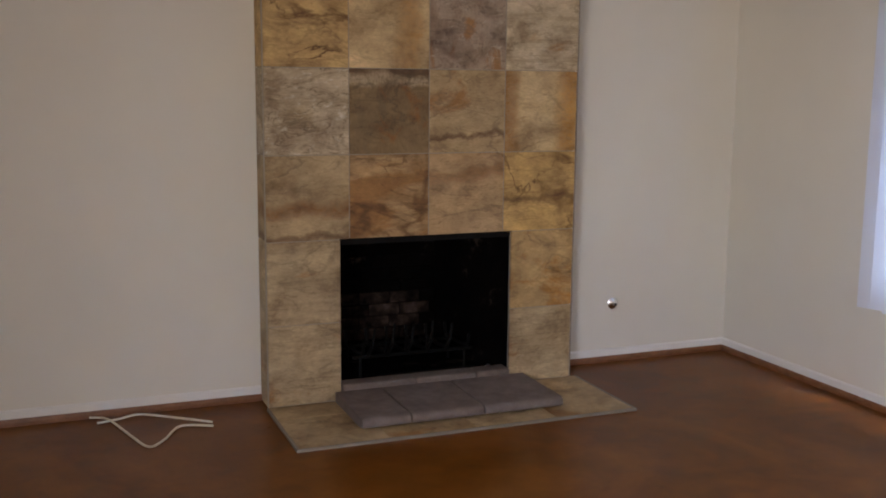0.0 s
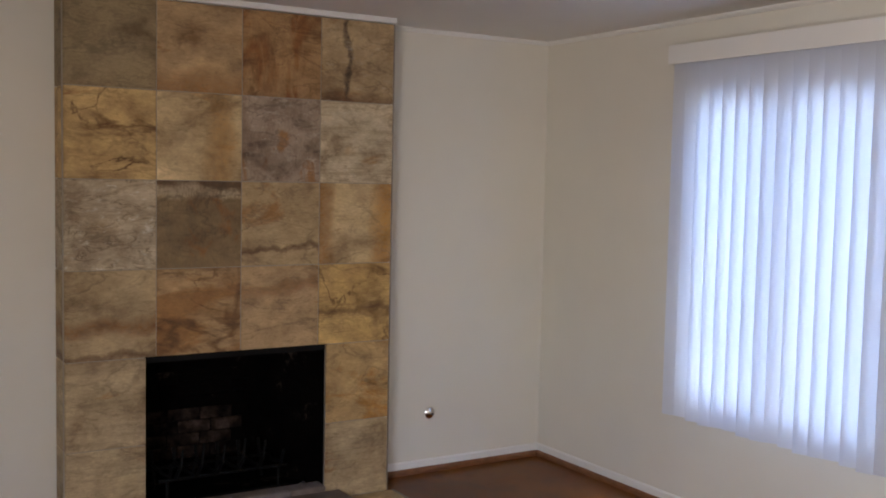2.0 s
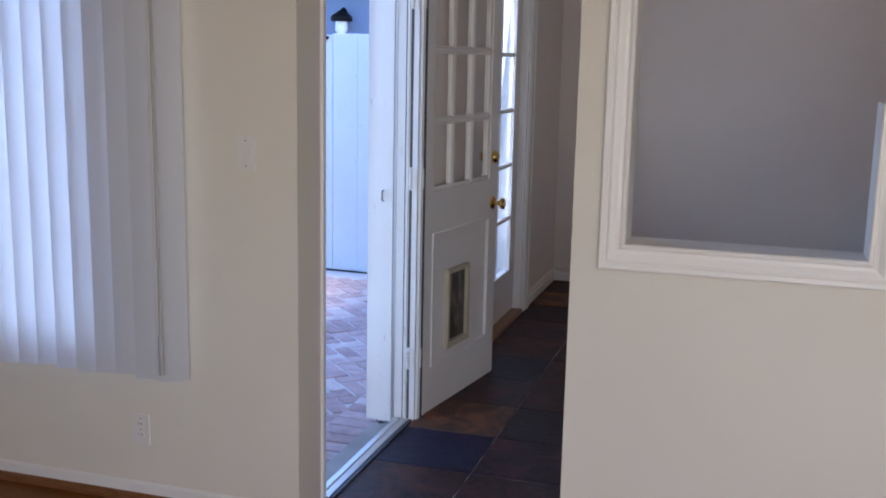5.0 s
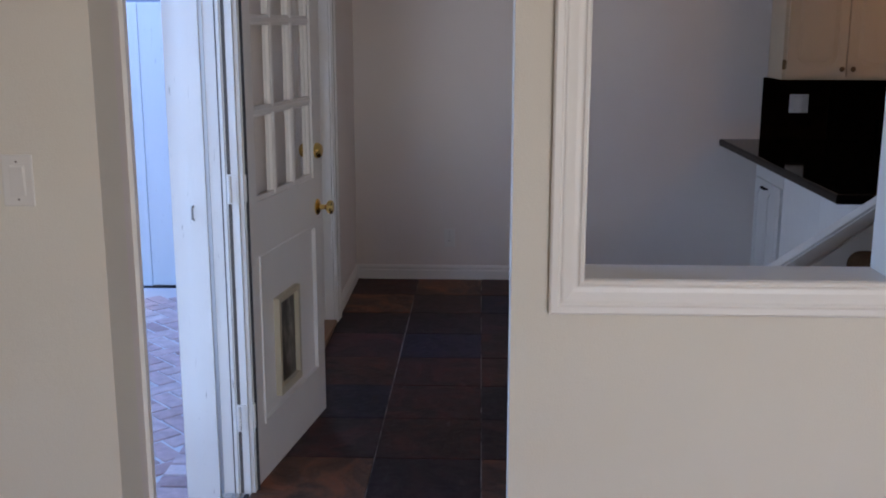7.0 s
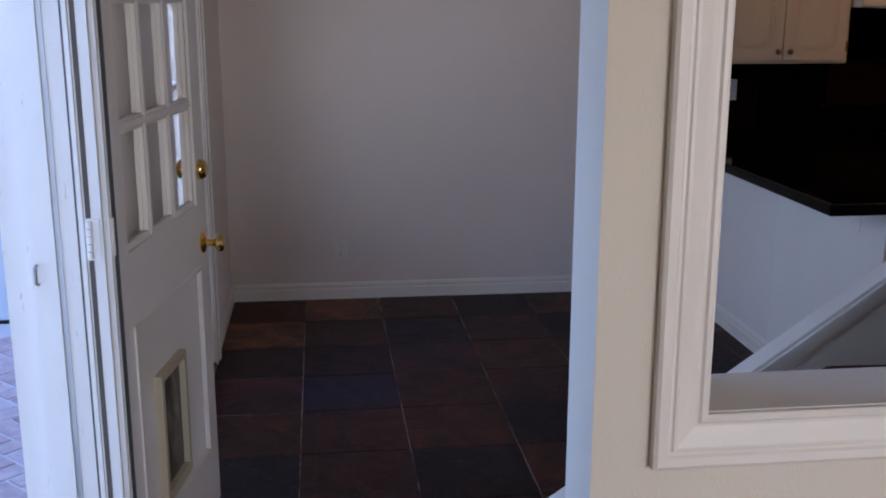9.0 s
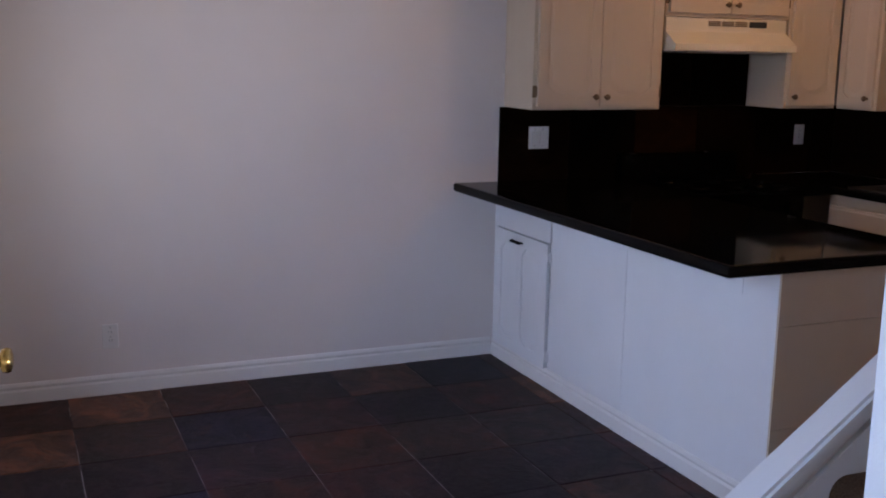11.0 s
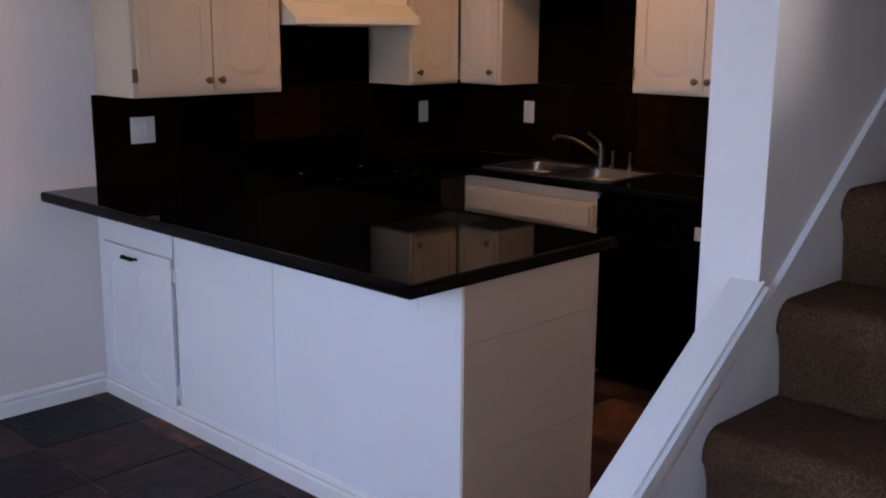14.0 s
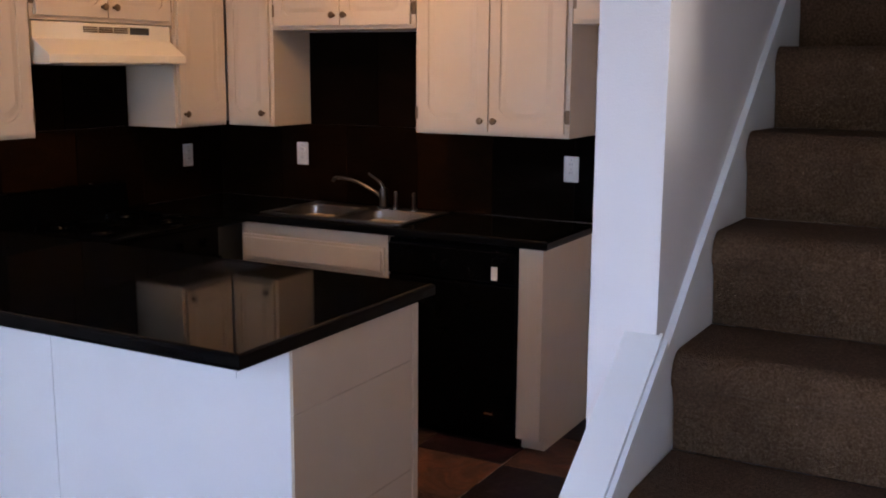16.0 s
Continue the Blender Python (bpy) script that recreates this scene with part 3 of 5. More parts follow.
for q, row in enumerate(ROWS):
    for c, k in enumerate(row):
        x0, x1 = FX0 + c * T, FX0 + (c + 1) * T
        x0, x1 = max(x0, FX0), min(x1, FX1)
        stone_tile(x0, x1, FY + random.uniform(-0.0015, 0.0015), FY + 0.013, (5 - q) * T, (6 - q) * T, STONES[k])
for q in range(2):
    stone_tile(FX0, OX0, FY, FY + 0.013, (1 - q) * T + 0.012 * q, (2 - q) * T, STONES["q"])
    stone_tile(OX1, FX1, FY, FY + 0.013, (1 - q) * T + 0.012 * q, (2 - q) * T, STONES["r" if q == 0 else "q"])
# cheeks of the breast
for q in range(6):
    stone_tile(FX0, FX0 + 0.012, FY + 0.015, -0.001, q * T, (q + 1) * T, STONES["qqmiea"[q]])
    stone_tile(FX1 - 0.012, FX1, FY + 0.015, -0.001, q * T, (q + 1) * T, STONES["qrplhd"[q]])
EDGE = material("pale_edge_strip", (0.34, 0.29, 0.22), 0.5)
part("edge_trim", box(FX0 - 0.004, FX0 - 0.0005, FY - 0.002, FY + 0.012, 0.012, 6 * T), EDGE, fire, "thin pale metal edge strip")
part("edge_trim", box(FX1 + 0.0005, FX1 + 0.004, FY - 0.002, FY + 0.012, 0.012, 6 * T), EDGE, fire, "thin pale metal edge strip")

# flat hearth of four tiles
part("hearth_bed", box(FX0, -1.135, -0.835, FY, 0, 0.006), GROUT, fire)
for c in range(4):
    x0, x1 = FX0 + c * 0.4135, FX0 + (c + 1) * 0.4135
    for y0, y1 in ((-0.830, -0.43), (-0.43, FY)):
        part("hearth_tile", box(x0 + 0.002, x1 - 0.002, y0 + 0.002, y1 - 0.002, 0.004, 0.012, bevel=0.002), STONES["qkqm"[c]], fire)
part("hearth_edge", boxes((FX0 - 0.012, -1.125, -0.846, -0.833, 0, 0.013), (FX0 - 0.012, FX0 - 0.001, -0.833, FY - 0.001, 0, 0.013), (-1.136, -1.125, -0.833, FY - 0.001, 0, 0.013)), material("pale_hearth_edge", (0.22, 0.19, 0.15), 0.6), fire, "thin pale metal hearth edge")

# raised hearth of cast bullnose bricks
def bull_poly(y0, y1, z0, z1, r):
    """Section with a rolled front nose that overhangs."""
    pts = [(y1, z0), (y0 + 0.045, z0), (y0 + 0.02, z0 + 0.010)]
    for s in range(9):
        a = radians(215 - 125 * s / 8)
        pts.append((y0 + r + r * math.cos(a), z1 - r + r * math.sin(a)))
    return pts + [(y1, z1)]


HB = ((-2.470, -2.236), (-2.232, -1.872), (-1.868, -1.455))
for x0, x1 in HB:
    part("hearth_brick", prism(bull_poly(-0.712, -0.262, 0.015, 0.066, 0.027), "x", x0 + 0.002, x1 - 0.002), CONC, fire, "grey-pink cast brick with rolled nose", True)
for x0, x1 in ((OX0 + 0.003, -2.05), (-2.046, -1.72), (-1.716, OX1 - 0.003)):
    part("sill_brick", box(x0, x1, -0.260, -0.16, 0.006, 0.094, bevel=0.006), CONC, fire)

# firebox: splayed brick walls, floor and throat
fb = bmesh.new()
FBK = 0.46
ring = [(OX0, FY + 0.02), (OX0 + 0.16, FBK), (OX1 - 0.16, FBK), (OX1, FY + 0.02)]
low = [fb.verts.new((x, y, 0.06)) for x, y in ring]
top = [fb.verts.new((x, y * (0.9 if y > 0 else 1), 1.15)) for x, y in ring]
for q in range(3):
    fb.faces.new((low[q], low[q + 1], top[q + 1], top[q]))
fb.faces.new(low[::-1])
fb.faces.new(top)
part("firebox", fb, SOOT, fire, "soot-blackened firebox lining")
part("lintel", box(OX0, OX1, FY + 0.016, FY + 0.06, OZ - 0.03, OZ + 0.005), IRON, fire, "black steel lintel")
# staggered back bricks, each with recessed joints
for q in range(8):
    z0 = 0.062 + q * 0.069
    xs = OX0 + 0.175 + (0.0 if q % 2 else -0.06)
    for c in range(4):
        x0, x1 = max(xs + c * 0.18, OX0 + 0.165), min(xs + c * 0.18 + 0.174, OX1 - 0.165)
        if x1 - x0 > 0.03:
            part("firebrick", box(x0, x1, FBK - 0.024 - 0.004 * q, FBK - 0.01 - 0.004 * q, z0, z0 + 0.063, bevel=0.003), SCORCHED if 1 <= q <= 4 and c < 3 else SOOT, fire)

grate = thing("fire_grate", "black iron fire grate with upright prongs", "grate", (-1.98, 0.05, 0.115))
for c in range(6):
    x = -2.28 + c * 0.115
    part("bar", tube([(x, -0.13, 0.27), (x, -0.10, 0.20), (x, 0.02, 0.185), (x, 0.20, 0.185), (x + 0.005, 0.23, 0.25)], 0.009, 8), IRON, grate, "", True)
for y in (-0.06, 0.17):
    part("crossbar", tube([(-2.32, y, 0.172), (-1.66, y, 0.172)], 0.009, 8), IRON, grate, "", True)
for x in (-2.28, -1.705):
    for y in (-0.06, 0.17):
        part("leg", tube([(x, y, 0.172), (x, y, 0.061)], 0.008, 8), IRON, grate)
for c in range(5):
    x = -2.25 + c * 0.105
    part("prong", tube([(x, -0.10, 0.19), (x + 0.012, -0.14, 0.25), (x + 0.03, -0.12, 0.33 + 0.02 * (c % 2))], [0.010, 0.009, 0.006], 8), IRON, grate, "", True)
pipe = thing("log_lighter", "dark steel gas log lighter pipe on firebox floor", "pipe", (-1.9, -0.1, 0.12))
part("pipe", tube([(-2.25, -0.135, 0.071), (-1.62, -0.13, 0.071), (-1.575, -0.09, 0.071)], 0.010, 8), STAINLESS, pipe, "", True)
part("pipe_rear", tube([(-2.2, -0.10, 0.072), (-1.66, -0.09, 0.072)], 0.011, 8), IRON, pipe, "", True)

# ---- living room fittings ----
def wall_plate(name, label, cat, c, normal, w=0.07, h=0.115, kind="outlet", gang=1):
    """A plastic plate on a wall: c is its centre on the wall, normal the way it faces."""
    m = Matrix.Translation(c) @ Vector(normal).to_track_quat("Z", "Y").to_matrix().to_4x4()
    if abs(normal[2]) < 0.5:
        x = Vector((0, 0, 1)).cross(Vector(normal))
        m = Matrix.Translation(c) @ Matrix((x, (0, 0, 1), normal)).transposed().to_4x4()
    ob = thing(name, label, cat, c)

    def put(nm, bm, mat, lab=""):
        bm.transform(m)
        return part(nm, bm, mat, ob, lab)

    w = w + 0.046 * (gang - 1)
    put("plate", box(-w / 2, w / 2, -h / 2, h / 2, 0.0, 0.006, bevel=0.0025, seg=2), PLASTIC)
    for g in range(gang):
        cx = (g - (gang - 1) / 2) * 0.046
        if kind == "outlet":
            for s in (-1, 1):
                put("socket", prism([(cx + 0.0165 * math.cos(a * math.pi / 8), s * 0.0195 + 0.0135 * math.sin(a * math.pi / 8)) for a in range(16)], "z", 0.005, 0.0085), PLASTIC)
                for sx in (-0.006, 0.006):
                    put("slot", box(cx + sx - 0.0012, cx + sx + 0.0012, s * 0.0195 - 0.001, s * 0.0195 + 0.007, 0.006, 0.009), SLOT)
        else:
            put("switch_frame", box(cx - 0.017, cx + 0.017, -0.034, 0.034, 0.005, 0.0075, bevel=0.001), PLASTIC)
            put("rocker", prism([(-0.031, 0.0065), (0.031, 0.0065), (0.031, 0.012), (-0.031, 0.0078)], "x", cx - 0.0145, cx + 0.0145), PLASTIC)
        for s in (-1, 1):
            put("screw", lathe([(0.003, 0.0), (0.003, 0.0012), (0.001, 0.0016)], Matrix.Translation((cx, s * (0.0 if kind == "outlet" and s < 0 else 0.042), 0.006)), 8), STAINLESS)
    return ob


wall_plate("electrical_outlet", "white duplex outlet low on the cream wall", "outlet", (0, -2.470, 0.276), (-1, 0, 0))
wall_plate("light_switch", "white rocker light switch on the cream wall", "switch", (0, -2.907, 1.292), (-1, 0, 0), kind="switch")
wall_plate("electrical_outlet", "white duplex outlet low on the dining wall", "outlet", (XB, -3.733, 0.288), (-1, 0, 0))

valve = thing("gas_valve", "round chrome gas key valve on the fireplace wall", "valve", (-0.767, 0, 0.335))
vm = Matrix.Translation((-0.767, 0, 0.335)) @ pose(0, 0, 0, 90)
part("escutcheon", lathe([(0.033, 0.0), (0.033, 0.003), (0.024, 0.010), (0.012, 0.014), (0.012, 0.026), (0.008, 0.028)], vm, 24), CHROME, valve, "", True)
part("key_socket", lathe([(0.0075, 0.026), (0.0075, 0.034), (0.006, 0.036)], vm, 12), SLOT, valve, "", True)

smoke = thing("smoke_detector", "flat round off-white smoke detector on the ceiling", "smoke detector", (-1.03, -1.22, H))
part("base", lathe([(0.072, 0.0), (0.072, -0.007), (0.07, -0.009)], Matrix.Translation((-1.03, -1.22, H)), 32), CEIL, smoke, "", True)
part("cover", lathe([(0.064, -0.008), (0.060, -0.016), (0.05, -0.020), (0.012, -0.021)], Matrix.Translation((-1.03, -1.22, H)), 32), CEIL, smoke, "", True)

wire = thing("loose_cable", "loose white cable bent into a loop on the floor", "cable", (-3.35, -0.35, 0))
def spline(pts, k=10):
    out = []
    P = [Vector(p) for p in pts]
    for i in range(len(P) - 1):
        a, b, c, d = P[max(i - 1, 0)], P[i], P[i + 1], P[min(i + 2, len(P) - 1)]
        for s in range(k):
            t = s / k
            out.append(0.5 * ((2 * b) + (c - a) * t + (2 * a - 5 * b + 4 * c - d) * t * t + (3 * b - a - 3 * c + d) * t ** 3))
    return out + [P[-1]]
part("cable_loop", tube(spline([(-3.60, -0.09, 0.012), (-3.52, -0.13, 0.007), (-3.45, -0.37, 0.007), (-3.385, -0.565, 0.007), (-3.31, -0.50, 0.007), (-3.22, -0.34, 0.007), (-3.08, -0.385, 0.007)]), 0.0055, 8), CABLE, wire, "", True)
part("cable_end", tube(spline([(-3.57, -0.17, 0.007), (-3.47, -0.14, 0.007), (-3.38, -0.13, 0.016), (-3.25, -0.22, 0.016), (-3.075, -0.33, 0.007)]), 0.0055, 8), CABLE, wire, "", True)

# ---- blind window ----
win = structure("window_1", boxes((0.05, 0.11, WY0, WY0 + 0.045, WZ0, WZ1), (0.05, 0.11, WY1 - 0.045, WY1, WZ0, WZ1), (0.05, 0.11, WY0 + 0.045, WY1 - 0.045, WZ0, WZ0 + 0.045), (0.05, 0.11, WY0 + 0.045, WY1 - 0.045, WZ1 - 0.045, WZ1), (0.05, 0.11, -1.845, -1.775, WZ0 + 0.045, WZ1 - 0.045)), TRIM, "white framed sliding window behind closed blinds", "window")
for a, b in ((WY0 + 0.045, -1.845), (-1.775, WY1 - 0.045)):
    g = part("pane", box(0.076, 0.080, a, b, WZ0 + 0.045, WZ1 - 0.045), GLASS, win)
    g.visible_shadow = False
part("window_sill", box(0.0, 0.05, WY0, WY1, WZ0 - 0.0, WZ0 + 0.012), TRIM, win)

blind = thing("vertical_blind", "closed white vinyl vertical blind under a white valance", "blind", (-0.1, -1.92, 0.52))
part("valance", boxes((-0.148, -0.140, -2.69, -1.16, 2.236, 2.328), (-0.140, 0.0, -2.69, -2.682, 2.236, 2.328), (-0.140, 0.0, -1.168, -1.16, 2.236, 2.328), (-0.140, -0.002, -2.682, -1.168, 2.320, 2.328)), TRIM, blind, "white flat valance with short returns")
part("head_rail", box(-0.115, -0.065, -2.675, -1.175, 2.277, 2.317, bevel=0.003), ALU, blind)
NS = 19
for s in range(NS):
    yc = -1.215 - s * (2.660 - 1.215) / (NS - 1)
    zb = 0.508 + 0.006 * math.sin(s * 1.7)
    bm = bmesh.new()
    ang = radians(24)
    prev = None
    for k in range(7):
        u = (k / 6 - 0.5) * 0.110
        bow = 0.008 * (1 - (2 * k / 6 - 1) ** 2)
        x = -0.088 + u * math.sin(ang) - bow * math.cos(ang)
        y = yc - u * math.cos(ang) - bow * math.sin(ang)
        a, b = bm.verts.new((x, y, zb)), bm.verts.new((x, y, 2.272))
        if prev:
            bm.faces.new((prev[0], a, b, prev[1]))
        prev = (a, b)
    part("slat", bm, BLIND, blind, "", True)
WAND = material("greyed_plastic", (0.42, 0.42, 0.42), 0.5)
part("wand", tube([(-0.135, -2.645, 2.27), (-0.137, -2.648, 0.68)], 0.005, 8), WAND, blind, "thin white tilt wand", True)
part("wand_grip", tube([(-0.137, -2.648, 0.68), (-0.137, -2.648, 0.54)], 0.009, 8), WAND, blind, "", True)
part("cord_chain", tube([(-0.128, -2.63, 2.27), (-0.128, -2.633, 1.0), (-0.129, -2.632, 0.72)], 0.0022, 6), PLASTIC, blind)

# ---- pass-through casing ----
pc = structure("trim_pass_through", boxes((-0.001, WT + 0.001, PY0 - 0.014, PY0, PZ0 + 0.014, PZT), (-0.001, WT + 0.001, PY1 + 0.014, PY0, PZ0, PZ0 + 0.014), (-0.001, WT + 0.001, PY1, PY1 + 0.014, PZ0, PZ1 + 0.014), (-0.001, WT + 0.001, PY2, PY1, PZ1, PZ1 + 0.014), (-0.001, WT + 0.001, PY2, PY0, PZT - 0.014, PZT)), TRIM, "white moulded casing round the pass-through opening", "casing")
CASE = ((-0.006, -0.001), (-0.006, 0.011), (-0.002, 0.0135), (0.005, 0.013), (0.009, 0.0095), (0.014, 0.009), (0.024, 0.0105), (0.035, 0.0145), (0.044, 0.0175), (0.049, 0.0175), (0.052, 0.0145), (0.056, 0.0145), (0.060, 0.0190), (0.074, 0.0200), (0.080, 0.0165), (0.080, -0.001))
bm, lines = bmesh.new(), []
for o, d in CASE:
    o = -0.013 + (o + 0.006) * 0.90
    lines.append([bm.verts.new((-d, y, z)) for y, z in ((PY2, PZT + o), (PY0 + o, PZT + o), (PY0 + o, PZ0 - o), (PY1 - o, PZ0 - o), (PY1 - o, PZ1 - o), (PY2, PZ1 - o))])
for A, B in zip(lines, lines[1:]):
    for q in range(5):
        bm.faces.new((A[q], A[q + 1], B[q + 1], B[q]))
part("casing", bm, TRIM, pc)

# ---- patio door and its frame ----
frame_1 = structure("door_frame_1", boxes((DX1, DX1 + 0.03, YE - 0.004, -3.03, 0, DZ), (DX1 - 0.012, DX1 + 0.03, -3.028, YO - 0.03, 0, DZ), (DX0 - 0.025, DX0, -3.086, YO - 0.02, 0, DZ), (DX0 - 0.025, DX1 + 0.03, -3.086, YO, DZ, DZ + 0.03)), WORN, "white worn-painted exterior door frame", "door frame")
part("brickmould", boxes((DX1 - 0.004, DX1 + 0.05, YO - 0.028, YO + 0.03, 0, DZ + 0.05), (DX0 - 0.06, DX0 - 0.002, YO - 0.018, YO + 0.03, 0, DZ + 0.05)), WORN, frame_1)
part("casing", boxes((DX1 + 0.012, DX1 + 0.026, YE - 0.018, YE - 0.005, 0, DZ), (DX1 + 0.031, DX1 + 0.05, YE - 0.02, YE, 0, DZ + 0.06)), WORN, frame_1)
part("quarter_round", prism([(DX0 - 0.03, -3.091), (DX0 - 0.03, -3.102), (DX0 - 0.012, -3.104), (DX0 - 0.002, -3.096), (DX0 + 0.001, -3.087)], "z", 0.0, DZ, 0), TRIM, frame_1)
part("hook_eye", tube([(1.085, -2.985, 1.045), (1.07, -2.985, 1.04), (1.068, -2.985, 1.005), (1.085, -2.985, 1.0)], 0.004, 8), STAINLESS, frame_1, "small steel hook eye", True)
part("threshold", prism([(-3.115, 0.012), (-3.108, 0.022), (-3.085, 0.026), (-3.080, 0.022), (-3.074, 0.026), (-3.050, 0.024), (-3.038, 0.012), (-3.036, -0.03), (-3.115, -0.03)], "x", DX0 + 0.001, DX1 - 0.013), ALU, frame_1, "worn silver aluminium threshold")
part("weather_strip", boxes((DX1 + 0.0265, DX1 + 0.0305, YE - 0.007, YE - 0.0045, 0.02, DZ), (DX1 - 0.0035, DX1 - 0.0002, -3.040, -3.0285, 0.02, DZ)), ALU, frame_1, "grey metal strip along the jamb")
# raised dark strips on the jamb stand in for the shade of grooves
JAMB_DARK = material("groove_shade_grey", (0.10, 0.09, 0.08), 0.8)
for z0, z1 in ((0.02, 0.25), (0.35, 1.05), (1.15, 1.81), (1.91, DZ)):
    part("groove_shade_strip", box(DX1 - 0.0016, DX1 - 0.0002, -3.110, -3.099, z0, z1), JAMB_DARK, frame_1, "dark strip standing in for a groove's shade on the jamb")
part("groove_shade_strip", box(DX1 - 0.0014, DX1 - 0.0002, -3.081, -3.077, 0.02, DZ), JAMB_DARK, frame_1, "dark strip standing in for a groove's shade on the jamb")
part("jamb_bead", prism([(DX1 - 0.0002, -3.0955), (DX1 - 0.006, -3.0935), (DX1 - 0.006, -3.086), (DX1 - 0.0002, -3.084)], "z", 0.0, DZ), WORN, frame_1)
for z in (0.30, 1.10, 1.86):
    part("hinge_leaf", merged(box(DX1 - 0.004, DX1 - 0.0003, -3.128, -3.0965, z - 0.048, z + 0.048), *[tube([(DX1 - 0.006, -3.105, z + d - 0.008), (DX1 - 0.006, -3.105, z + d + 0.008)], 0.0075, 8) for d in (-0.036, -0.018, 0.0, 0.018, 0.036)]), WORN, frame_1, "painted-over hinge leaf")
# solid dark strip gives the shade of a slit by its colour
part("jamb_gap", box(DX1 + 0.0312, DX1 + 0.0335, YE - 0.030, YE - 0.021, 0.01, DZ), RUBBER, frame_1, "dark strip standing in for a slit's shade beside the hinges")
part("outer_sill", box(DX0 + 0.001, DX1 - 0.013, -3.035, YO, -0.06, -0.012, bevel=0.004), GROUND, frame_1, "worn cement sill outside the threshold")
part("weather_strip", box(DX0 + 0.001, DX1 - 0.013, -3.130, -3.116, 0.008, 0.024), RUBBER, frame_1)

DW, DT = 0.82, 0.044
leaf = structure("door_1", boxes((0, 0.112, 0, DT, 0.007, 2.04), (0.728, DW, 0, DT, 0.007, 2.04), (0.112, 0.728, 0, DT, 0.007, 0.225), (0.112, 0.728, 0, DT, 0.84, 1.03), (0.112, 0.728, 0, DT, 1.955, 2.04), (0.112, 0.728, 0.012, DT - 0.012, 0.225, 0.84)), DOORP, "white half-glazed door folded open, with a pet flap", "door")


def lpart(name, bm, mat, label="", smooth=False, parent=None):
    return part(name, bm, mat, parent or leaf, label, smooth)


cols = [0.112 + 0.616 * q / 3 for q in range(4)]
rows_ = [1.03 + 0.925 * q / 3 for q in range(4)]
for q in (1, 2):
    lpart("muntin", box(cols[q] - 0.012, cols[q] + 0.012, 0.004, DT - 0.004, 1.03, 1.955, bevel=0.005), DOORP)
    lpart("muntin", box(0.112, 0.728, 0.003, DT - 0.003, rows_[q] - 0.012, rows_[q] + 0.012, bevel=0.005), DOORP)
for q in range(3):
    for r in range(3):
        g = lpart("pane", box(cols[q] + 0.006, cols[q + 1] - 0.006, 0.020, 0.024, rows_[r] + 0.006, rows_[r + 1] - 0.006), GLASS)
        g.visible_shadow = False
        lpart("glazing_bead", boxes((cols[q] + 0.0, cols[q] + 0.018, 0.008, 0.019, rows_[r], rows_[r + 1]), (cols[q + 1] - 0.018, cols[q + 1], 0.008, 0.019, rows_[r], rows_[r + 1]), (cols[q] + 0.018, cols[q + 1] - 0.018, 0.008, 0.019, rows_[r], rows_[r] + 0.018), (cols[q] + 0.018, cols[q + 1] - 0.018, 0.008, 0.019, rows_[r + 1] - 0.018, rows_[r + 1])), DOORP)
lpart("panel_moulding", boxes((0.112, 0.124, -0.006, 0.010, 0.225, 0.84), (0.716, 0.728, -0.006, 0.010, 0.225, 0.84), (0.124, 0.716, -0.006, 0.010, 0.225, 0.237), (0.124, 0.716, -0.006, 0.010, 0.828, 0.84)), DOORP)
PU0, PU1, PZA, PZB = 0.268, 0.500, 0.272, 0.648
flap = lpart("pet_flap", boxes((PU0, PU0 + 0.02, -0.010, 0.014, PZA, PZB), (PU1 - 0.02, PU1, -0.010, 0.014, PZA, PZB), (PU0 + 0.02, PU1 - 0.02, -0.010, 0.014, PZA, PZA + 0.03), (PU0 + 0.02, PU1 - 0.02, -0.010, 0.014, PZB - 0.02, PZB)), YELLOWED, "yellowed plastic pet flap frame")
part("flap", box(PU0 + 0.02, PU1 - 0.02, 0.008, 0.0125, PZA + 0.03, PZB - 0.02), SMOKY, flap, "smoky dark vinyl flap")
KU = DW - 0.052
for v0, s in ((0.0, -1), (DT, 1)):
    km = Matrix.Translation((KU, v0, 0.905)) @ pose(0, 0, 0, 90 * (1 if s < 0 else -1))
    lpart("door_knob", lathe([(0.033, 0.0), (0.033, 0.004), (0.026, 0.009), (0.011, 0.013), (0.010, 0.034), (0.016, 0.040), (0.026, 0.047), (0.0285, 0.056), (0.026, 0.064), (0.014, 0.068), (0.004, 0.068)], km, 24), BRASS, "polished brass knob", True)
    km = Matrix.Translation((KU, v0, 1.135)) @ pose(0, 0, 0, 90 * (1 if s < 0 else -1))
    lpart("deadbolt", lathe([(0.031, 0.0), (0.031, 0.010), (0.027, 0.018), (0.020, 0.024), (0.004, 0.025)], km, 24), BRASS, "brass deadbolt", True)
for z in (0.30, 1.10, 1.86):
    lpart("hinge", merged(tube([(-0.006, -0.006, z - 0.045), (-0.006, -0.006, z + 0.045)], 0.0075, 10), box(0.0, 0.002, 0.0, 0.035, z - 0.045, z + 0.045)), WORN, "painted-over butt hinge")
leaf.matrix_world = pose(1.134, -3.143, 0, 0, 0, -9.2)

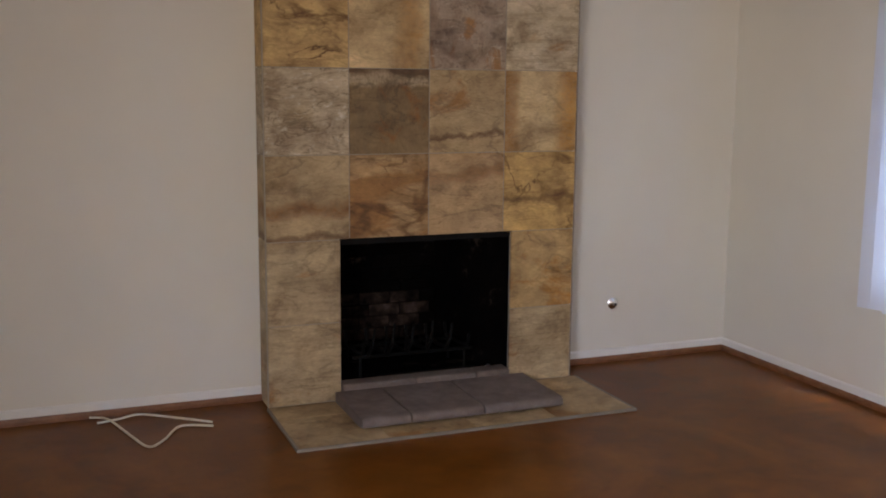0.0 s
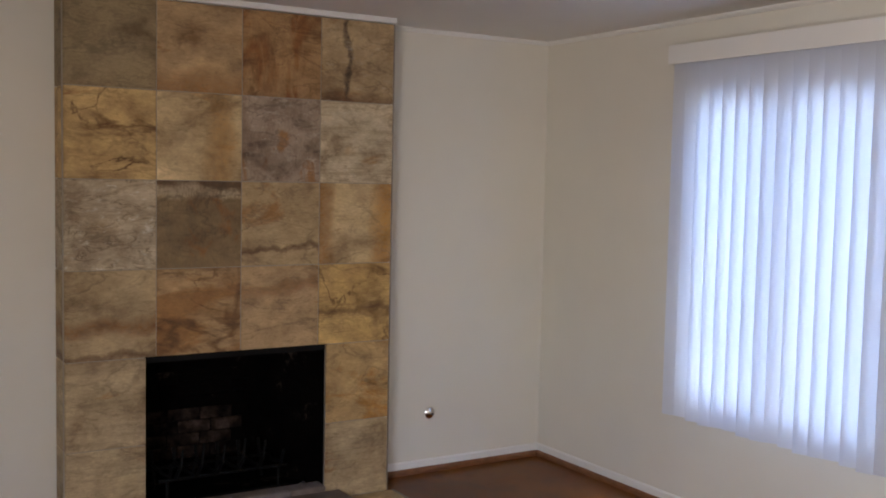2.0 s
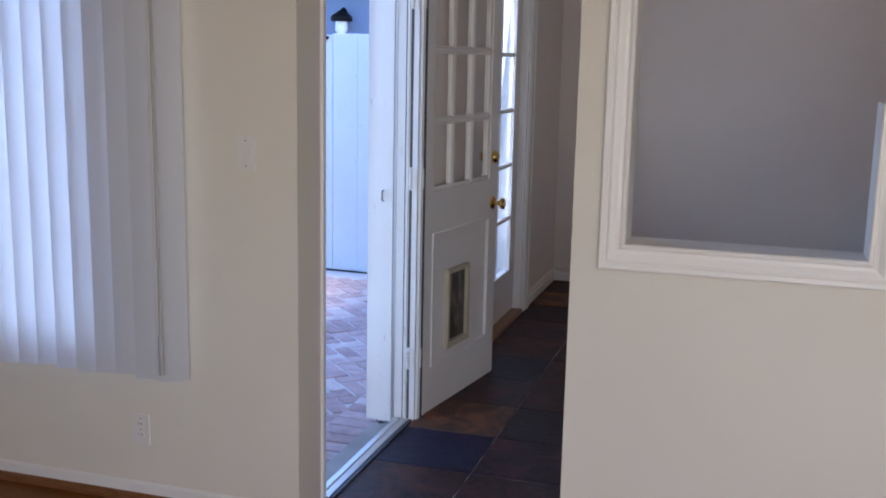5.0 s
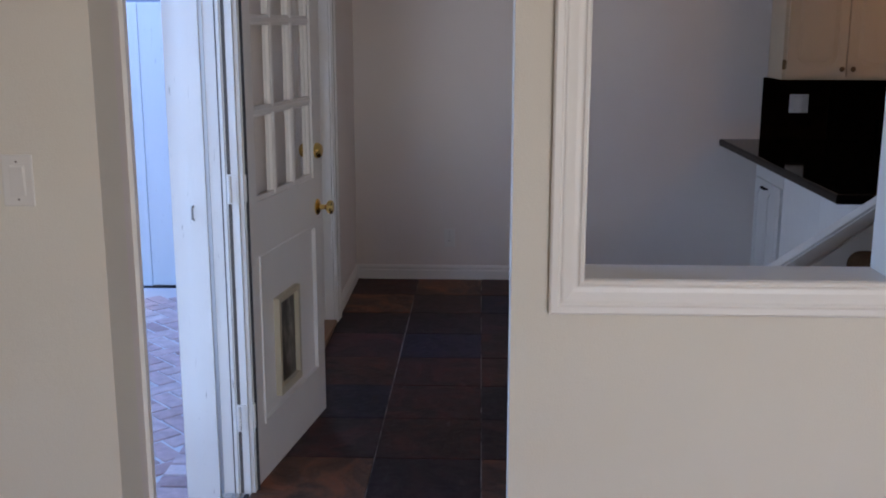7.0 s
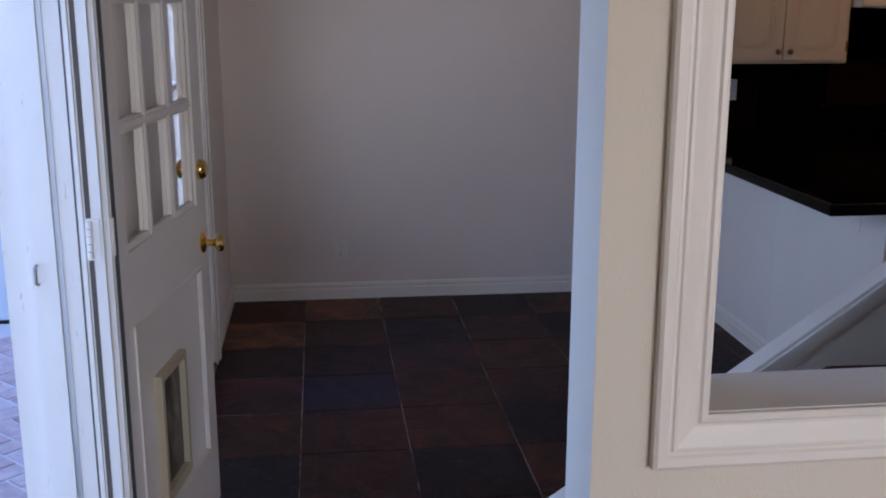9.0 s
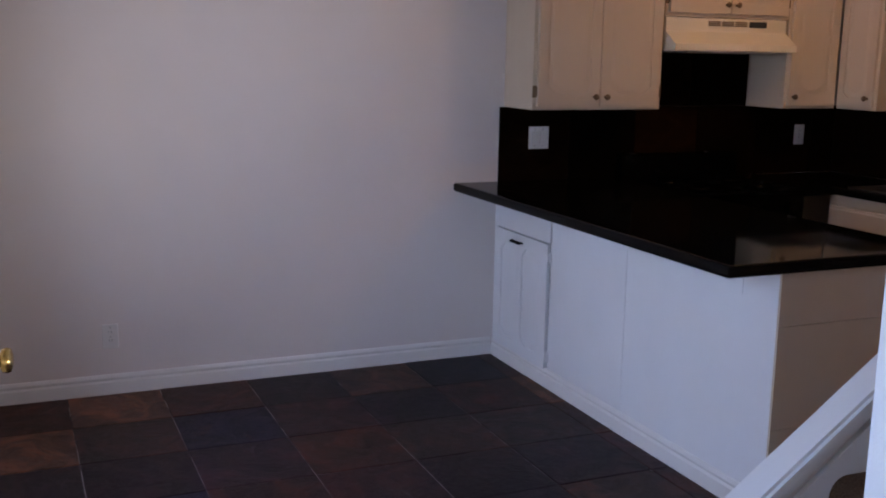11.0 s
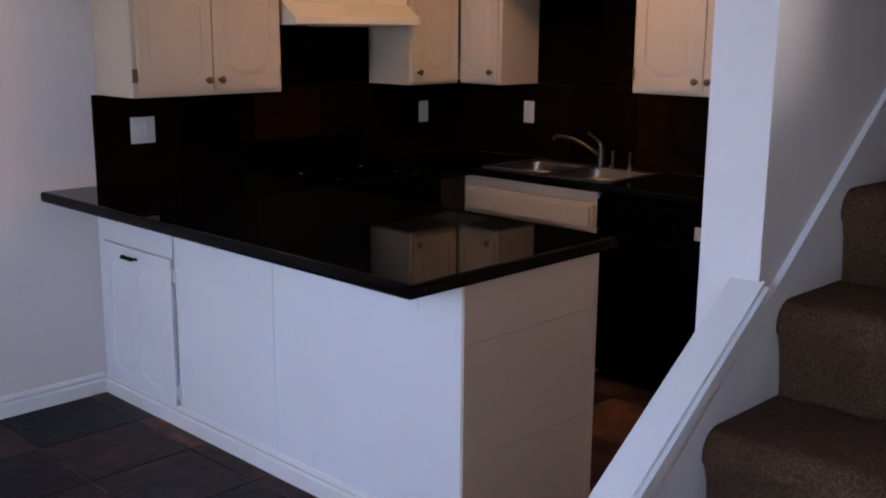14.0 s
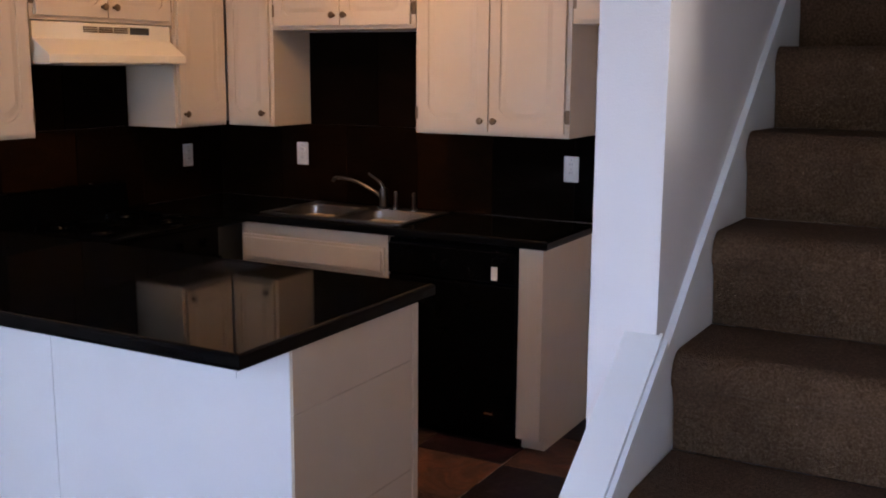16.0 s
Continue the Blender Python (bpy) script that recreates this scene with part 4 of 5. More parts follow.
# ---- french door ----
french = structure("door_2", boxes((2.30, 2.43, -3.08, -3.035, 0.045, 2.03), (3.09, 3.22, -3.08, -3.035, 0.045, 2.03), (2.43, 3.09, -3.08, -3.035, 0.045, 0.315), (2.43, 3.09, -3.08, -3.035, 1.965, 2.03)), DOORP, "white ten-pane glazed patio door, closed", "door")
fz = [0.315 + 0.33 * q for q in range(6)]
for q in range(1, 5):
    part("muntin", box(2.43, 3.09, -3.076, -3.039, fz[q] - 0.012, fz[q] + 0.012, bevel=0.005), DOORP, french)
part("muntin", box(2.748, 2.772, -3.077, -3.038, 0.315, 1.965, bevel=0.005), DOORP, french)
for q in range(5):
    for a, b in ((2.434, 2.75), (2.77, 3.086)):
        g = part("pane", box(a, b, -3.06, -3.056, fz[q] + 0.008, fz[q + 1] - 0.008), GLASS, french)
        g.visible_shadow = False
part("lever_plate", box(2.34, 2.377, -3.092, -3.08, 0.93, 1.11, bevel=0.003), BRASS, french)
frame_2 = structure("door_frame_2", boxes((2.262, 2.298, YE, YO, 0.0, 2.06), (3.222, 3.258, YE, YO, 0.0, 2.06), (2.298, 3.222, YE, YO, 2.032, 2.058)), TRIM, "white painted patio door frame", "door frame")
part("casing", boxes((2.19, 2.265, YE - 0.016, YE - 0.001, 0, 2.12), (3.235, 3.255, YE - 0.012, YE - 0.001, 0, 2.045), (3.255, 3.32, YE - 0.018, YE - 0.001, 0, 2.12), (3.32, 3.36, YE - 0.024, YE - 0.001, 0, 2.12), (2.265, 3.255, YE - 0.017, YE - 0.001, 2.045, 2.12)), TRIM, frame_2)
part("oak_sill", box(2.298, 3.222, -3.145, -2.95, 0.0, 0.04, bevel=0.004), OAKSILL, frame_2, "varnished brown wooden sill")

# ---- stairs ----
RISE, RUN, SY = 0.185, 0.245, -4.154
stairs = thing("staircase", "straight staircase in short-pile brown carpet", "stairs", (0.58, SY, 0.0))
for k in range(14):
    yr, zt = SY - RUN * k, RISE * (k + 1)
    poly = [(yr - 0.004, zt - RISE - (0.004 if k else 0)), (yr - 0.002, zt - RISE + 0.02), (yr + 0.006, zt - 0.10), (yr + 0.018, zt - 0.065)]
    for s in range(9):
        a = radians(-20 + 110 * s / 8)
        poly.append((yr - 0.016 + 0.044 * math.cos(a), zt - 0.044 + 0.044 * math.sin(a)))
    poly += [(yr - RUN - 0.001 if k < 13 else yr - 1.2, zt - 0.004), (yr - RUN - 0.001 if k < 13 else yr - 1.2, zt - RISE - (0.004 if k else 0))]
    bm = prism(poly, "x", WT + 0.014, 1.037)
    part("step", bm, CARPET, stairs, "", True)
part("carriage", prism([(SY - 0.03, 0.0), (SY - 14 * RUN, 0.0), (SY - 14 * RUN, 13 * RISE - 0.02), (SY - RUN, RISE - 0.02), (SY - 0.03, RISE - 0.03)], "x", WT + 0.03, 1.01), GROUT_D, stairs)


def skirt_z(y):
    return 1.115 + 0.765 * (-5.316 - y)


YB = SY + 0.10
for nm, x0, x1 in (("skirt_board_a", 1.0385, 1.0515), ("skirt_board_b", WT + 0.0005, WT + 0.013)):
    structure(nm, prism([(YB, 0.0), (YB, skirt_z(YB)), (-7.5, skirt_z(-7.5)), (-7.5, 0.0)], "x", x0, x1), TRIM, "white painted stair skirt board", "skirt board")


def cap_z(y):
    return 1.146 + 0.71 * (-5.286 - y)


structure("skirt_bead", prism([(-5.30, skirt_z(-5.30) - 0.012), (-5.30, skirt_z(-5.30) + 0.004), (-7.5, skirt_z(-7.5) + 0.004), (-7.5, skirt_z(-7.5) - 0.012)], "x", 1.0375, 1.0515), TRIM, "thin white bead on the stair skirt", "moulding")
structure("knee_wall", prism([(YB, 0.0), (YB, cap_z(YB) - 0.019), (-5.3, cap_z(-5.3) - 0.019), (-5.3, 0.0)], "x", 1.0525, 1.104), WALL_D, "low white sloped wall beside carpeted stairs", "wall")
cap = structure("knee_wall_cap", prism([(YB + 0.008, cap_z(YB) - 0.018), (YB + 0.008, cap_z(YB)), (-5.299, cap_z(-5.299)), (-5.299, cap_z(-5.299) - 0.018)], "x", 1.046, 1.109), TRIM, "white painted sloped cap on the stair knee wall", "cap")
for x0, x1, d0, d1 in ((1.0395, 1.0455, -0.012, 0.004), (1.030, 1.0390, -0.030, -0.006), (1.034, 1.0450, -0.048, -0.031)):
    part("cap_bead", prism([(YB, cap_z(YB) + d0), (YB, cap_z(YB) + d1), (-5.299, cap_z(-5.299) + d1), (-5.299, cap_z(-5.299) + d0)], "x", x0, x1), TRIM, cap)

# ---- cabinets ----
def door_mesh(w, h, th=0.018, stile=0.05, curve=0.045, twin=False):
    """A cabinet door in its own plane (x across, z up, y = 0 at the back, front towards -y) with a raised panel whose corners are scooped."""
    curve = min(curve, (w - 2 * stile - 0.06) / (7.0 if twin else 3.3))
    bm = box(0, w, -th + 0.006, 0, 0, h)
    spans = [(stile, w - stile)] if not twin else [(stile, w / 2 - 0.012), (w / 2 + 0.012, w - stile)]

    def ring(a, b, inset, d, sc):
        pts = []
        lo, hi = stile + inset, h - stile - inset
        a, b = a + inset, b - inset
        for (cx, cz, sx, sz) in ((a, lo, 1, 1), (b, lo, -1, 1), (b, hi, -1, -1), (a, hi, 1, -1)):
            cur = []
            for s in range(7):
                t = s / 6
                cur.append((cx + sx * sc * 1.5 * t, -d, cz + sz * sc * (1 - t) ** 2))
            pts += cur if (sx == sz) else cur[::-1]
        return pts

    for q, (a, b) in enumerate(spans):
        r0 = ring(a, b, 0.0, th, curve)
        x0, x1 = (0.0 if q == 0 else w / 2), (w if q == len(spans) - 1 else w / 2)
        outer, cors = [], [(x0, 0.0), (x1, 0.0), (x1, h), (x0, h)]
        for i, p in enumerate(r0):
            c, s = divmod(i, 7)
            s = s if c in (0, 2) else 6 - s
            cx, cz = cors[c]
            outer.append((cx, -th, cz) if s == 3 else ((cx, -th, p[2]) if s < 3 else (p[0], -th, cz)))
        o = [bm.verts.new(p) for p in outer]
        i0 = [bm.verts.new(p) for p in r0]
        i1 = [bm.verts.new((p[0], -th + 0.006, p[2])) for p in r0]
        p0 = [bm.verts.new(p) for p in ring(a, b, 0.010, th - 0.006, curve)]
        p1 = [bm.verts.new(p) for p in ring(a, b, 0.030, th - 0.0005, curve)]
        N = len(r0)
        for i in range(N):
            j = (i + 1) % N
            for A, B in ((o, i0), (i0, i1), (p0, p1)):
                bm.faces.new((A[i], A[j], B[j], B[i]))
        bm.faces.new(p1)
    # outer rim of the frame
    rim = [(0, 0), (w, 0), (w, h), (0, h)]
    f0 = [bm.verts.new((x, -th, z)) for x, z in rim]
    f1 = [bm.verts.new((x, -th + 0.006, z)) for x, z in rim]
    for i in range(4):
        j = (i + 1) % 4
        bm.faces.new((f0[i], f0[j], f1[j], f1[i]))
    return bm


def knob_mesh(m):
    return lathe([(0.0075, 0.0), (0.006, 0.006), (0.006, 0.013), (0.013, 0.018), (0.0155, 0.023), (0.013, 0.028), (0.006, 0.031)], m, 16)


def cabinet(name, label, width, depth, z0, z1, origin, turn, doors, hinge_side=(), rail=0.03, mat=None, group="kitchen cabinets", end_gap=0.012):
    """A wall or base unit: origin is the front left bottom corner as one faces it, turn its heading in degrees.
    doors: (across from, across to, up from, up to, knob place or None, hinge edges)."""
    mat = mat or CAB
    m = pose(origin[0], origin[1], 0, 0, 0, turn)
    ob = thing(name, label, "cabinet", (origin[0], origin[1], z0), group)

    def put(nm, bm, mt, parent, lab="", smooth=False):
        bm.transform(m)
        return part(nm, bm, mt, parent, lab, smooth)

    put("body", box(0.001, width - 0.001, 0.018, depth, z0, z1), mat, ob)
    put("face_frame", boxes((0.0, 0.04, 0, 0.017, z0, z1), (width - 0.04, width, 0, 0.017, z0, z1), (0.04, width - 0.04, 0, 0.017, z0, z0 + rail), (0.04, width - 0.04, 0, 0.017, z1 - rail, z1)), mat, ob)
    for a, b, c, d, knob, hinge in doors:
        bm = door_mesh(b - a, d - c, stile=0.05 if b - a > 0.3 else 0.042, curve=0.045 if d - c > 0.4 else 0.02)
        bm.transform(Matrix.Translation((a, -0.001, c)))
        dr = put("door", bm, mat, ob)
        if knob:
            put("knob", knob_mesh(Matrix.Translation((knob[0], -0.019, knob[1])) @ pose(0, 0, 0, 90)), BRONZE, dr, "small round bronze knob", True)
        for e in hinge:
            hx = a if e < 0 else b
            for z in (c + 0.07, d - 0.07):
                put("hinge", boxes((hx - 0.006 if e > 0 else hx - 0.022, hx + 0.022 if e > 0 else hx + 0.006, -0.0045, -0.0012, z - 0.028, z + 0.028), (hx - 0.004, hx + 0.004, -0.012, -0.0046, z - 0.02, z + 0.02)), BRONZE, dr, "small bronze hinge")
    return ob


ZU, ZT = 1.318, 2.155
# along the dining back wall, faces look to the living room: turn so that across runs towards the sink wall
def back_cab(y_left, y_right, z0, doors, label, depth=0.31, name="wall_cabinet"):
    return cabinet(name, label, y_left - y_right, depth - 0.004, z0, ZT, (XB - depth, y_left), -90, doors)


def two(w, z0, z1, side=0.02, low=0.018, kz=None, hinges=(1, 1)):
    c = w / 2
    kz = kz if kz is not None else z0 + low + 0.045
    return [(side, c - 0.003, z0 + low, z1 - 0.02, (c - 0.032, kz), (-1,) if hinges[0] else ()), (c + 0.003, w - side, z0 + low, z1 - 0.02, (c + 0.032, kz), (1,) if hinges[1] else ())]


back_cab(-5.695, -6.425, ZU, two(0.73, ZU, ZT), "two-door cream painted wall cabinet above the peninsula")
back_cab(-6.430, -7.215, 1.785, two(0.785, 1.785, ZT), "short two-door cream cabinet over the range hood")
back_cab(-7.220, -7.575, ZU, [(0.018, 0.335, ZU + 0.018, ZT - 0.02, (0.045, ZU + 0.063), ())], "single-door cream corner wall cabinet", name="wall_cabinet")
def sink_cab(x_left, x_right, z0, doors, label):
    return cabinet("wall_cabinet", label, x_left - x_right, 0.296, z0, ZT, (x_left, -7.59), 180, doors)


sink_cab(3.966, 3.680, ZU, [(0.018, 0.268, ZU + 0.018, ZT - 0.02, (0.235, ZU + 0.063), ())], "narrow single-door cream wall cabinet beside the sink")
sink_cab(3.676, 2.888, 1.775, two(0.788, 1.775, ZT), "short two-door cream cabinet above the sink")
sink_cab(2.884, 2.150, ZU, two(0.734, ZU, ZT), "two-door cream wall cabinet above the dishwasher")
sink_cab(2.146, 1.240, 1.785, two(0.906, 1.785, ZT), "short two-door cream cabinet at the end of the run")

# range hood
hood = thing("range_hood", "cream enamelled range hood with a sloped front", "range hood", (4.05, -6.82, 1.61))
hoodm = material("cream_enamel", (0.74, 0.66, 0.50), 0.3)
part("shell", prism([(XB - 0.004, 1.612), (3.885, 1.612), (3.880, 1.617), (3.880, 1.648), (3.893, 1.655), (3.972, 1.712), (3.972, 1.780), (XB - 0.004, 1.780)], "y", -7.205, -6.44, 0.0), hoodm, hood)
for q in range(3):
    y = -6.70 - q * 0.085
    part("vent", boxes(*[(3.966, 3.971, y - 0.072, y, 1.742 + s * 0.009, 1.747 + s * 0.009) for s in range(3)]), BRONZE, hood, "slotted vent grille")
part("control_panel", box(3.9665, 3.971, -7.07, -6.96, 1.738, 1.768), SLOT, hood, "dark switch panel")
part("filter", box(3.93, 4.22, -7.10, -6.55, 1.604, 1.6115), ALU, hood, "aluminium grease filter")

# ---- peninsula ----
pen = thing("peninsula_cabinet", "white painted peninsula base with a small cabinet door", "cabinet", (3.2, -5.98, 0))
PF, PX, PB, PT0, PT1 = -5.665, 2.125, -6.297, 0.892, 0.936
part("body", boxes((PX + 0.010, XB - 0.001, PB, PF - 0.032, 0.10, PT0 - 0.001), (PX + 0.010, XB - 0.001, PB + 0.07, PF - 0.032, 0.0, 0.10)), CABW, pen)
DXA, DXB, DZA, DZB = 3.690, 4.232, 0.100, 0.708
part("panel_crack", box(2.3130, 2.3144, PF + 0.0001, PF + 0.0005, 0.78, PT0 - 0.002), material("grey_crack", (0.30, 0.30, 0.31), 0.8), pen, "short grey crack under the counter")
part("front_panel", box(PX + 0.010, 3.0362, PF - 0.031, PF, 0.005, PT0 - 0.001, bevel=0.0008), CABW, pen)
part("front_panel", box(3.0385, DXA - 0.017, PF - 0.031, PF, 0.005, PT0 - 0.001), CABW, pen)
part("door_rail", box(DXA - 0.0048, XB - 0.002, PF - 0.031, PF, DZB + 0.004, PT0 - 0.001), CABW, pen)
part("door_rail", box(DXA - 0.0048, XB - 0.002, PF - 0.031, PF, 0.005, DZA - 0.006), CABW, pen)
part("door_stile", box(DXB + 0.004, XB - 0.002, PF - 0.031, PF, DZA - 0.0058, DZB + 0.0038), CABW, pen)
for z0, z1 in ((0.0, 0.3445), (0.346, 0.7055), (0.707, PT0 - 0.001)):
    part("end_panel", box(PX, PX + 0.0095, PB, PF, z0, z1, bevel=0.0009), CAB, pen)
part("end_stile", box(PX - 0.004, PX - 0.0001, PB - 0.008, PB + 0.022, 0.0, PT0 - 0.001), CAB, pen)
bm = door_mesh(DXB - DXA, DZB - DZA, twin=True, stile=0.055)
bm.transform(Matrix.Translation((DXB, PF - 0.006, DZA)) @ pose(0, 0, 0, 0, 0, 180))
pd = part("door", bm, CABW, pen, "white raised-panel door with scooped corners")
DF = PF + 0.012
part("pull", merged(tube(spline([(4.05, DF, 0.668), (4.035, DF + 0.014, 0.672), (3.99, DF + 0.017, 0.666), (3.955, DF + 0.014, 0.672), (3.94, DF, 0.668)], 6), 0.005, 8), *[lathe([(0.009, -0.006), (0.012, 0.0), (0.009, 0.006)], Matrix.Translation((x, DF + 0.016, 0.669)), 10) for x in (4.03, 4.01, 3.985, 3.96)]), IRON, pd, "dark twisted metal pull", True)
for z in (0.165, 0.645):
    part("hinge", boxes((DXA - 0.022, DXA - 0.006, PF + 0.0004, PF + 0.004, z - 0.028, z + 0.028), (DXA - 0.006, DXA + 0.004, PF + 0.0, PF + 0.011, z - 0.02, z + 0.02)), CABW, pd, "painted-over small hinge")
part("baseboard", prism(base_poly(1, PF + 0.0005), "x", PX + 0.010, XB - 0.0145), TRIM, pen, "white moulded baseboard")


def nosed_top(x0, x1, y0, y1, z0, z1, r=0.012):
    bm = box(x0, x1, y0, y1, z0, z1)
    es = [e for e in bm.edges if abs(e.verts[0].co.z - e.verts[1].co.z) < 1e-6]
    bmesh.ops.bevel(bm, geom=es, offset=r, segments=5, profile=0.5, affect="EDGES")
    return bm


CT0, CT1 = 0.885, 0.926
tagged(part("countertop", nosed_top(2.098, XB - 0.002, -6.375, -5.424, PT0, PT1), GRANITE), "polished black granite countertop overhanging the peninsula", "countertop")

# ---- range ----
rng = thing("kitchen_range", "black freestanding gas range under the hood", "range", (3.96, -6.76, 0))
RY0, RY1, RX = -7.135, -6.378, 3.655
part("body", box(RX, XB - 0.012, RY0, RY1, 0.08, 0.90, bevel=0.004), APPL, rng)
part("plinth", box(RX + 0.05, XB - 0.02, RY0 + 0.02, RY1 - 0.02, 0.0, 0.08), APPL, rng)
part("cooktop", box(RX - 0.012, XB - 0.012, RY0 - 0.002, RY1 + 0.002, 0.901, 0.922, bevel=0.005, seg=2), APPL, rng, "", True)
part("backguard", prism([(XB - 0.012, 0.922), (XB - 0.075, 0.922), (XB - 0.06, 1.055), (XB - 0.045, 1.065), (XB - 0.012, 1.065)], "y", RY0, RY1), APPL, rng)
part("oven_door", box(RX - 0.03, RX - 0.001, RY0 + 0.01, RY1 - 0.01, 0.27, 0.76, bevel=0.006), APPL, rng)
part("drawer", box(RX - 0.026, RX - 0.001, RY0 + 0.01, RY1 - 0.01, 0.09, 0.255, bevel=0.006), APPL, rng)
part("door_handle", tube([(RX - 0.03, RY0 + 0.08, 0.70), (RX - 0.065, RY0 + 0.08, 0.705), (RX - 0.065, RY1 - 0.08, 0.705), (RX - 0.03, RY1 - 0.08, 0.70)], 0.010, 10), APPL, rng, "", True)
for q in range(5):
    part("knob", lathe([(0.02, 0), (0.021, 0.012), (0.017, 0.024), (0.004, 0.025)], Matrix.Translation((RX - 0.001, RY0 + 0.10 + q * 0.14, 0.83)) @ pose(0, 0, 0, 0, -90), 16), APPL, rng, "", True)
for cx in (3.79, 4.05):
    for cy in (-6.57, -6.95):
        br = part("burner", lathe([(0.075, 0.0), (0.078, 0.004), (0.05, 0.006), (0.045, 0.014), (0.030, 0.018), (0.005, 0.019)], Matrix.Translation((cx, cy, 0.922)), 20), APPL, rng, "", True)
        part("grate", merged(*[tube([(cx + 0.11 * math.cos(a), cy + 0.11 * math.sin(a), 0.924), (cx + 0.105 * math.cos(a), cy + 0.105 * math.sin(a), 0.945), (cx + 0.03 * math.cos(a), cy + 0.03 * math.sin(a), 0.947)], 0.005, 6) for a in (0.0, 1.571, 3.142, 4.712)]), APPL, br, "", True)

# ---- sink run ----
SF = -7.35
cb = thing("sink_base_cabinet", "cream sink base cabinet with a false drawer front", "cabinet", (3.3, -7.6, 0), "kitchen cabinets")
part("body", boxes((2.885, 3.70, YS + 0.004, SF - 0.019, 0.09, 0.884), (2.885, 3.70, YS + 0.004, SF - 0.08, 0.0, 0.09)), CAB, cb)
part("face_frame", boxes((2.885, 2.925, SF - 0.018, SF, 0.09, 0.884), (3.66, 3.70, SF - 0.018, SF, 0.09, 0.884), (2.925, 3.66, SF - 0.018, SF, 0.84, 0.884), (2.925, 3.66, SF - 0.018, SF, 0.672, 0.700), (2.925, 3.66, SF - 0.018, SF, 0.09, 0.12)), CAB, cb)
fd = part("false_drawer", box(2.897, 3.69, SF + 0.001, SF + 0.014, 0.706, 0.830, bevel=0.003), CAB, cb)
part("raised_panel", box(2.912, 3.675, SF + 0.0142, SF + 0.021, 0.720, 0.816, bevel=0.005, seg=2), CAB, fd)
for a, b, kx in ((2.895, 3.289, 3.25), (3.295, 3.69, 3.335)):
    bm = door_mesh(b - a, 0.56)
    bm.transform(Matrix.Translation((b, SF + 0.001, 0.11)) @ pose(0, 0, 0, 0, 0, 180))
    dr = part("door", bm, CAB, cb)
    part("knob", knob_mesh(Matrix.Translation((kx, SF + 0.019, 0.62)) @ pose(0, 0, 0, -90)), BRONZE, dr, "", True)
corner = thing("corner_base_cabinet", "cream blind corner base cabinet", "cabinet", (4.0, -7.5, 0), "kitchen cabinets")
part("body", box(3.96, XB - 0.003, YS + 0.004, -7.142, 0.0, 0.884), CAB, corner)

dwash = thing("dishwasher", "black built-in dishwasher with a small white label", "dishwasher", (2.56, -7.6, 0))
part("body", box(2.257, 2.880, YS + 0.01, SF - 0.012, 0.06, 0.875), APPL, dwash)
part("door", box(2.262, 2.876, SF - 0.011, SF + 0.012, 0.115, 0.72, bevel=0.006, seg=2), APPL, dwash)
part("control_panel", box(2.262, 2.876, SF - 0.011, SF + 0.016, 0.726, 0.862, bevel=0.006, seg=2), APPL, dwash)
part("toe_panel", box(2.262, 2.876, SF - 0.06, SF - 0.05, 0.0, 0.11), APPL, dwash)
part("dial", lathe([(0.018, 0), (0.017, 0.012), (0.012, 0.014)], Matrix.Translation((2.59, SF + 0.016, 0.79)) @ pose(0, 0, 0, -90), 18), APPL, dwash, "", True)
part("energy_label", box(2.345, 2.375, SF + 0.0165, SF + 0.0172, 0.742, 0.800), material("white_paper_label", (0.75, 0.7, 0.62), 0.6), dwash, "small white paper label")
# chrome strip added low on the door to make a glint
part("badge", box(2.36, 2.40, SF + 0.0122, SF + 0.0135, 0.16, 0.168), CHROME, dwash)
endp = thing("end_panel", "cream painted end panel with a toe notch", "panel", (2.2, -7.6, 0))
part("panel", prism([(SF, 0.885), (SF, 0.075), (SF - 0.06, 0.075), (SF - 0.06, 0.0), (YS + 0.002, 0.0), (YS + 0.002, 0.885)], "x", 2.150, 2.168), CAB, endp)
part("filler", box(2.1685, 2.2555, SF - 0.02, SF, 0.075, 0.885), CAB, endp)
part("toe_block", box(2.1685, 2.255, SF - 0.085, SF - 0.06, 0.0, 0.075), CAB, endp)

SX0, SX1, SY0, SY1 = 2.835, 3.61, -7.825, -7.375
counter = thing("countertop", "polished black granite countertop around the sink", "countertop", (3.2, -7.6, CT0))
part("slab", merged(nosed_top(2.125, SX0 + 0.01, YS + 0.002, -7.33, CT0, CT1)), GRANITE, counter)
part("slab", merged(nosed_top(SX1 - 0.01, XB - 0.002, YS + 0.002, -7.33, CT0, CT1)), GRANITE, counter)
part("front_strip", merged(nosed_top(SX0 + 0.0105, SX1 - 0.0105, SY1 - 0.015, -7.33, CT0, CT1)), GRANITE, counter)
part("back_strip", box(SX0 + 0.0105, SX1 - 0.0105, YS + 0.002, SY0 + 0.015, CT0, CT1), GRANITE, counter)
part("corner_slab", box(3.655, XB - 0.002, -7.3295, -7.138, CT0, CT1), GRANITE, counter)

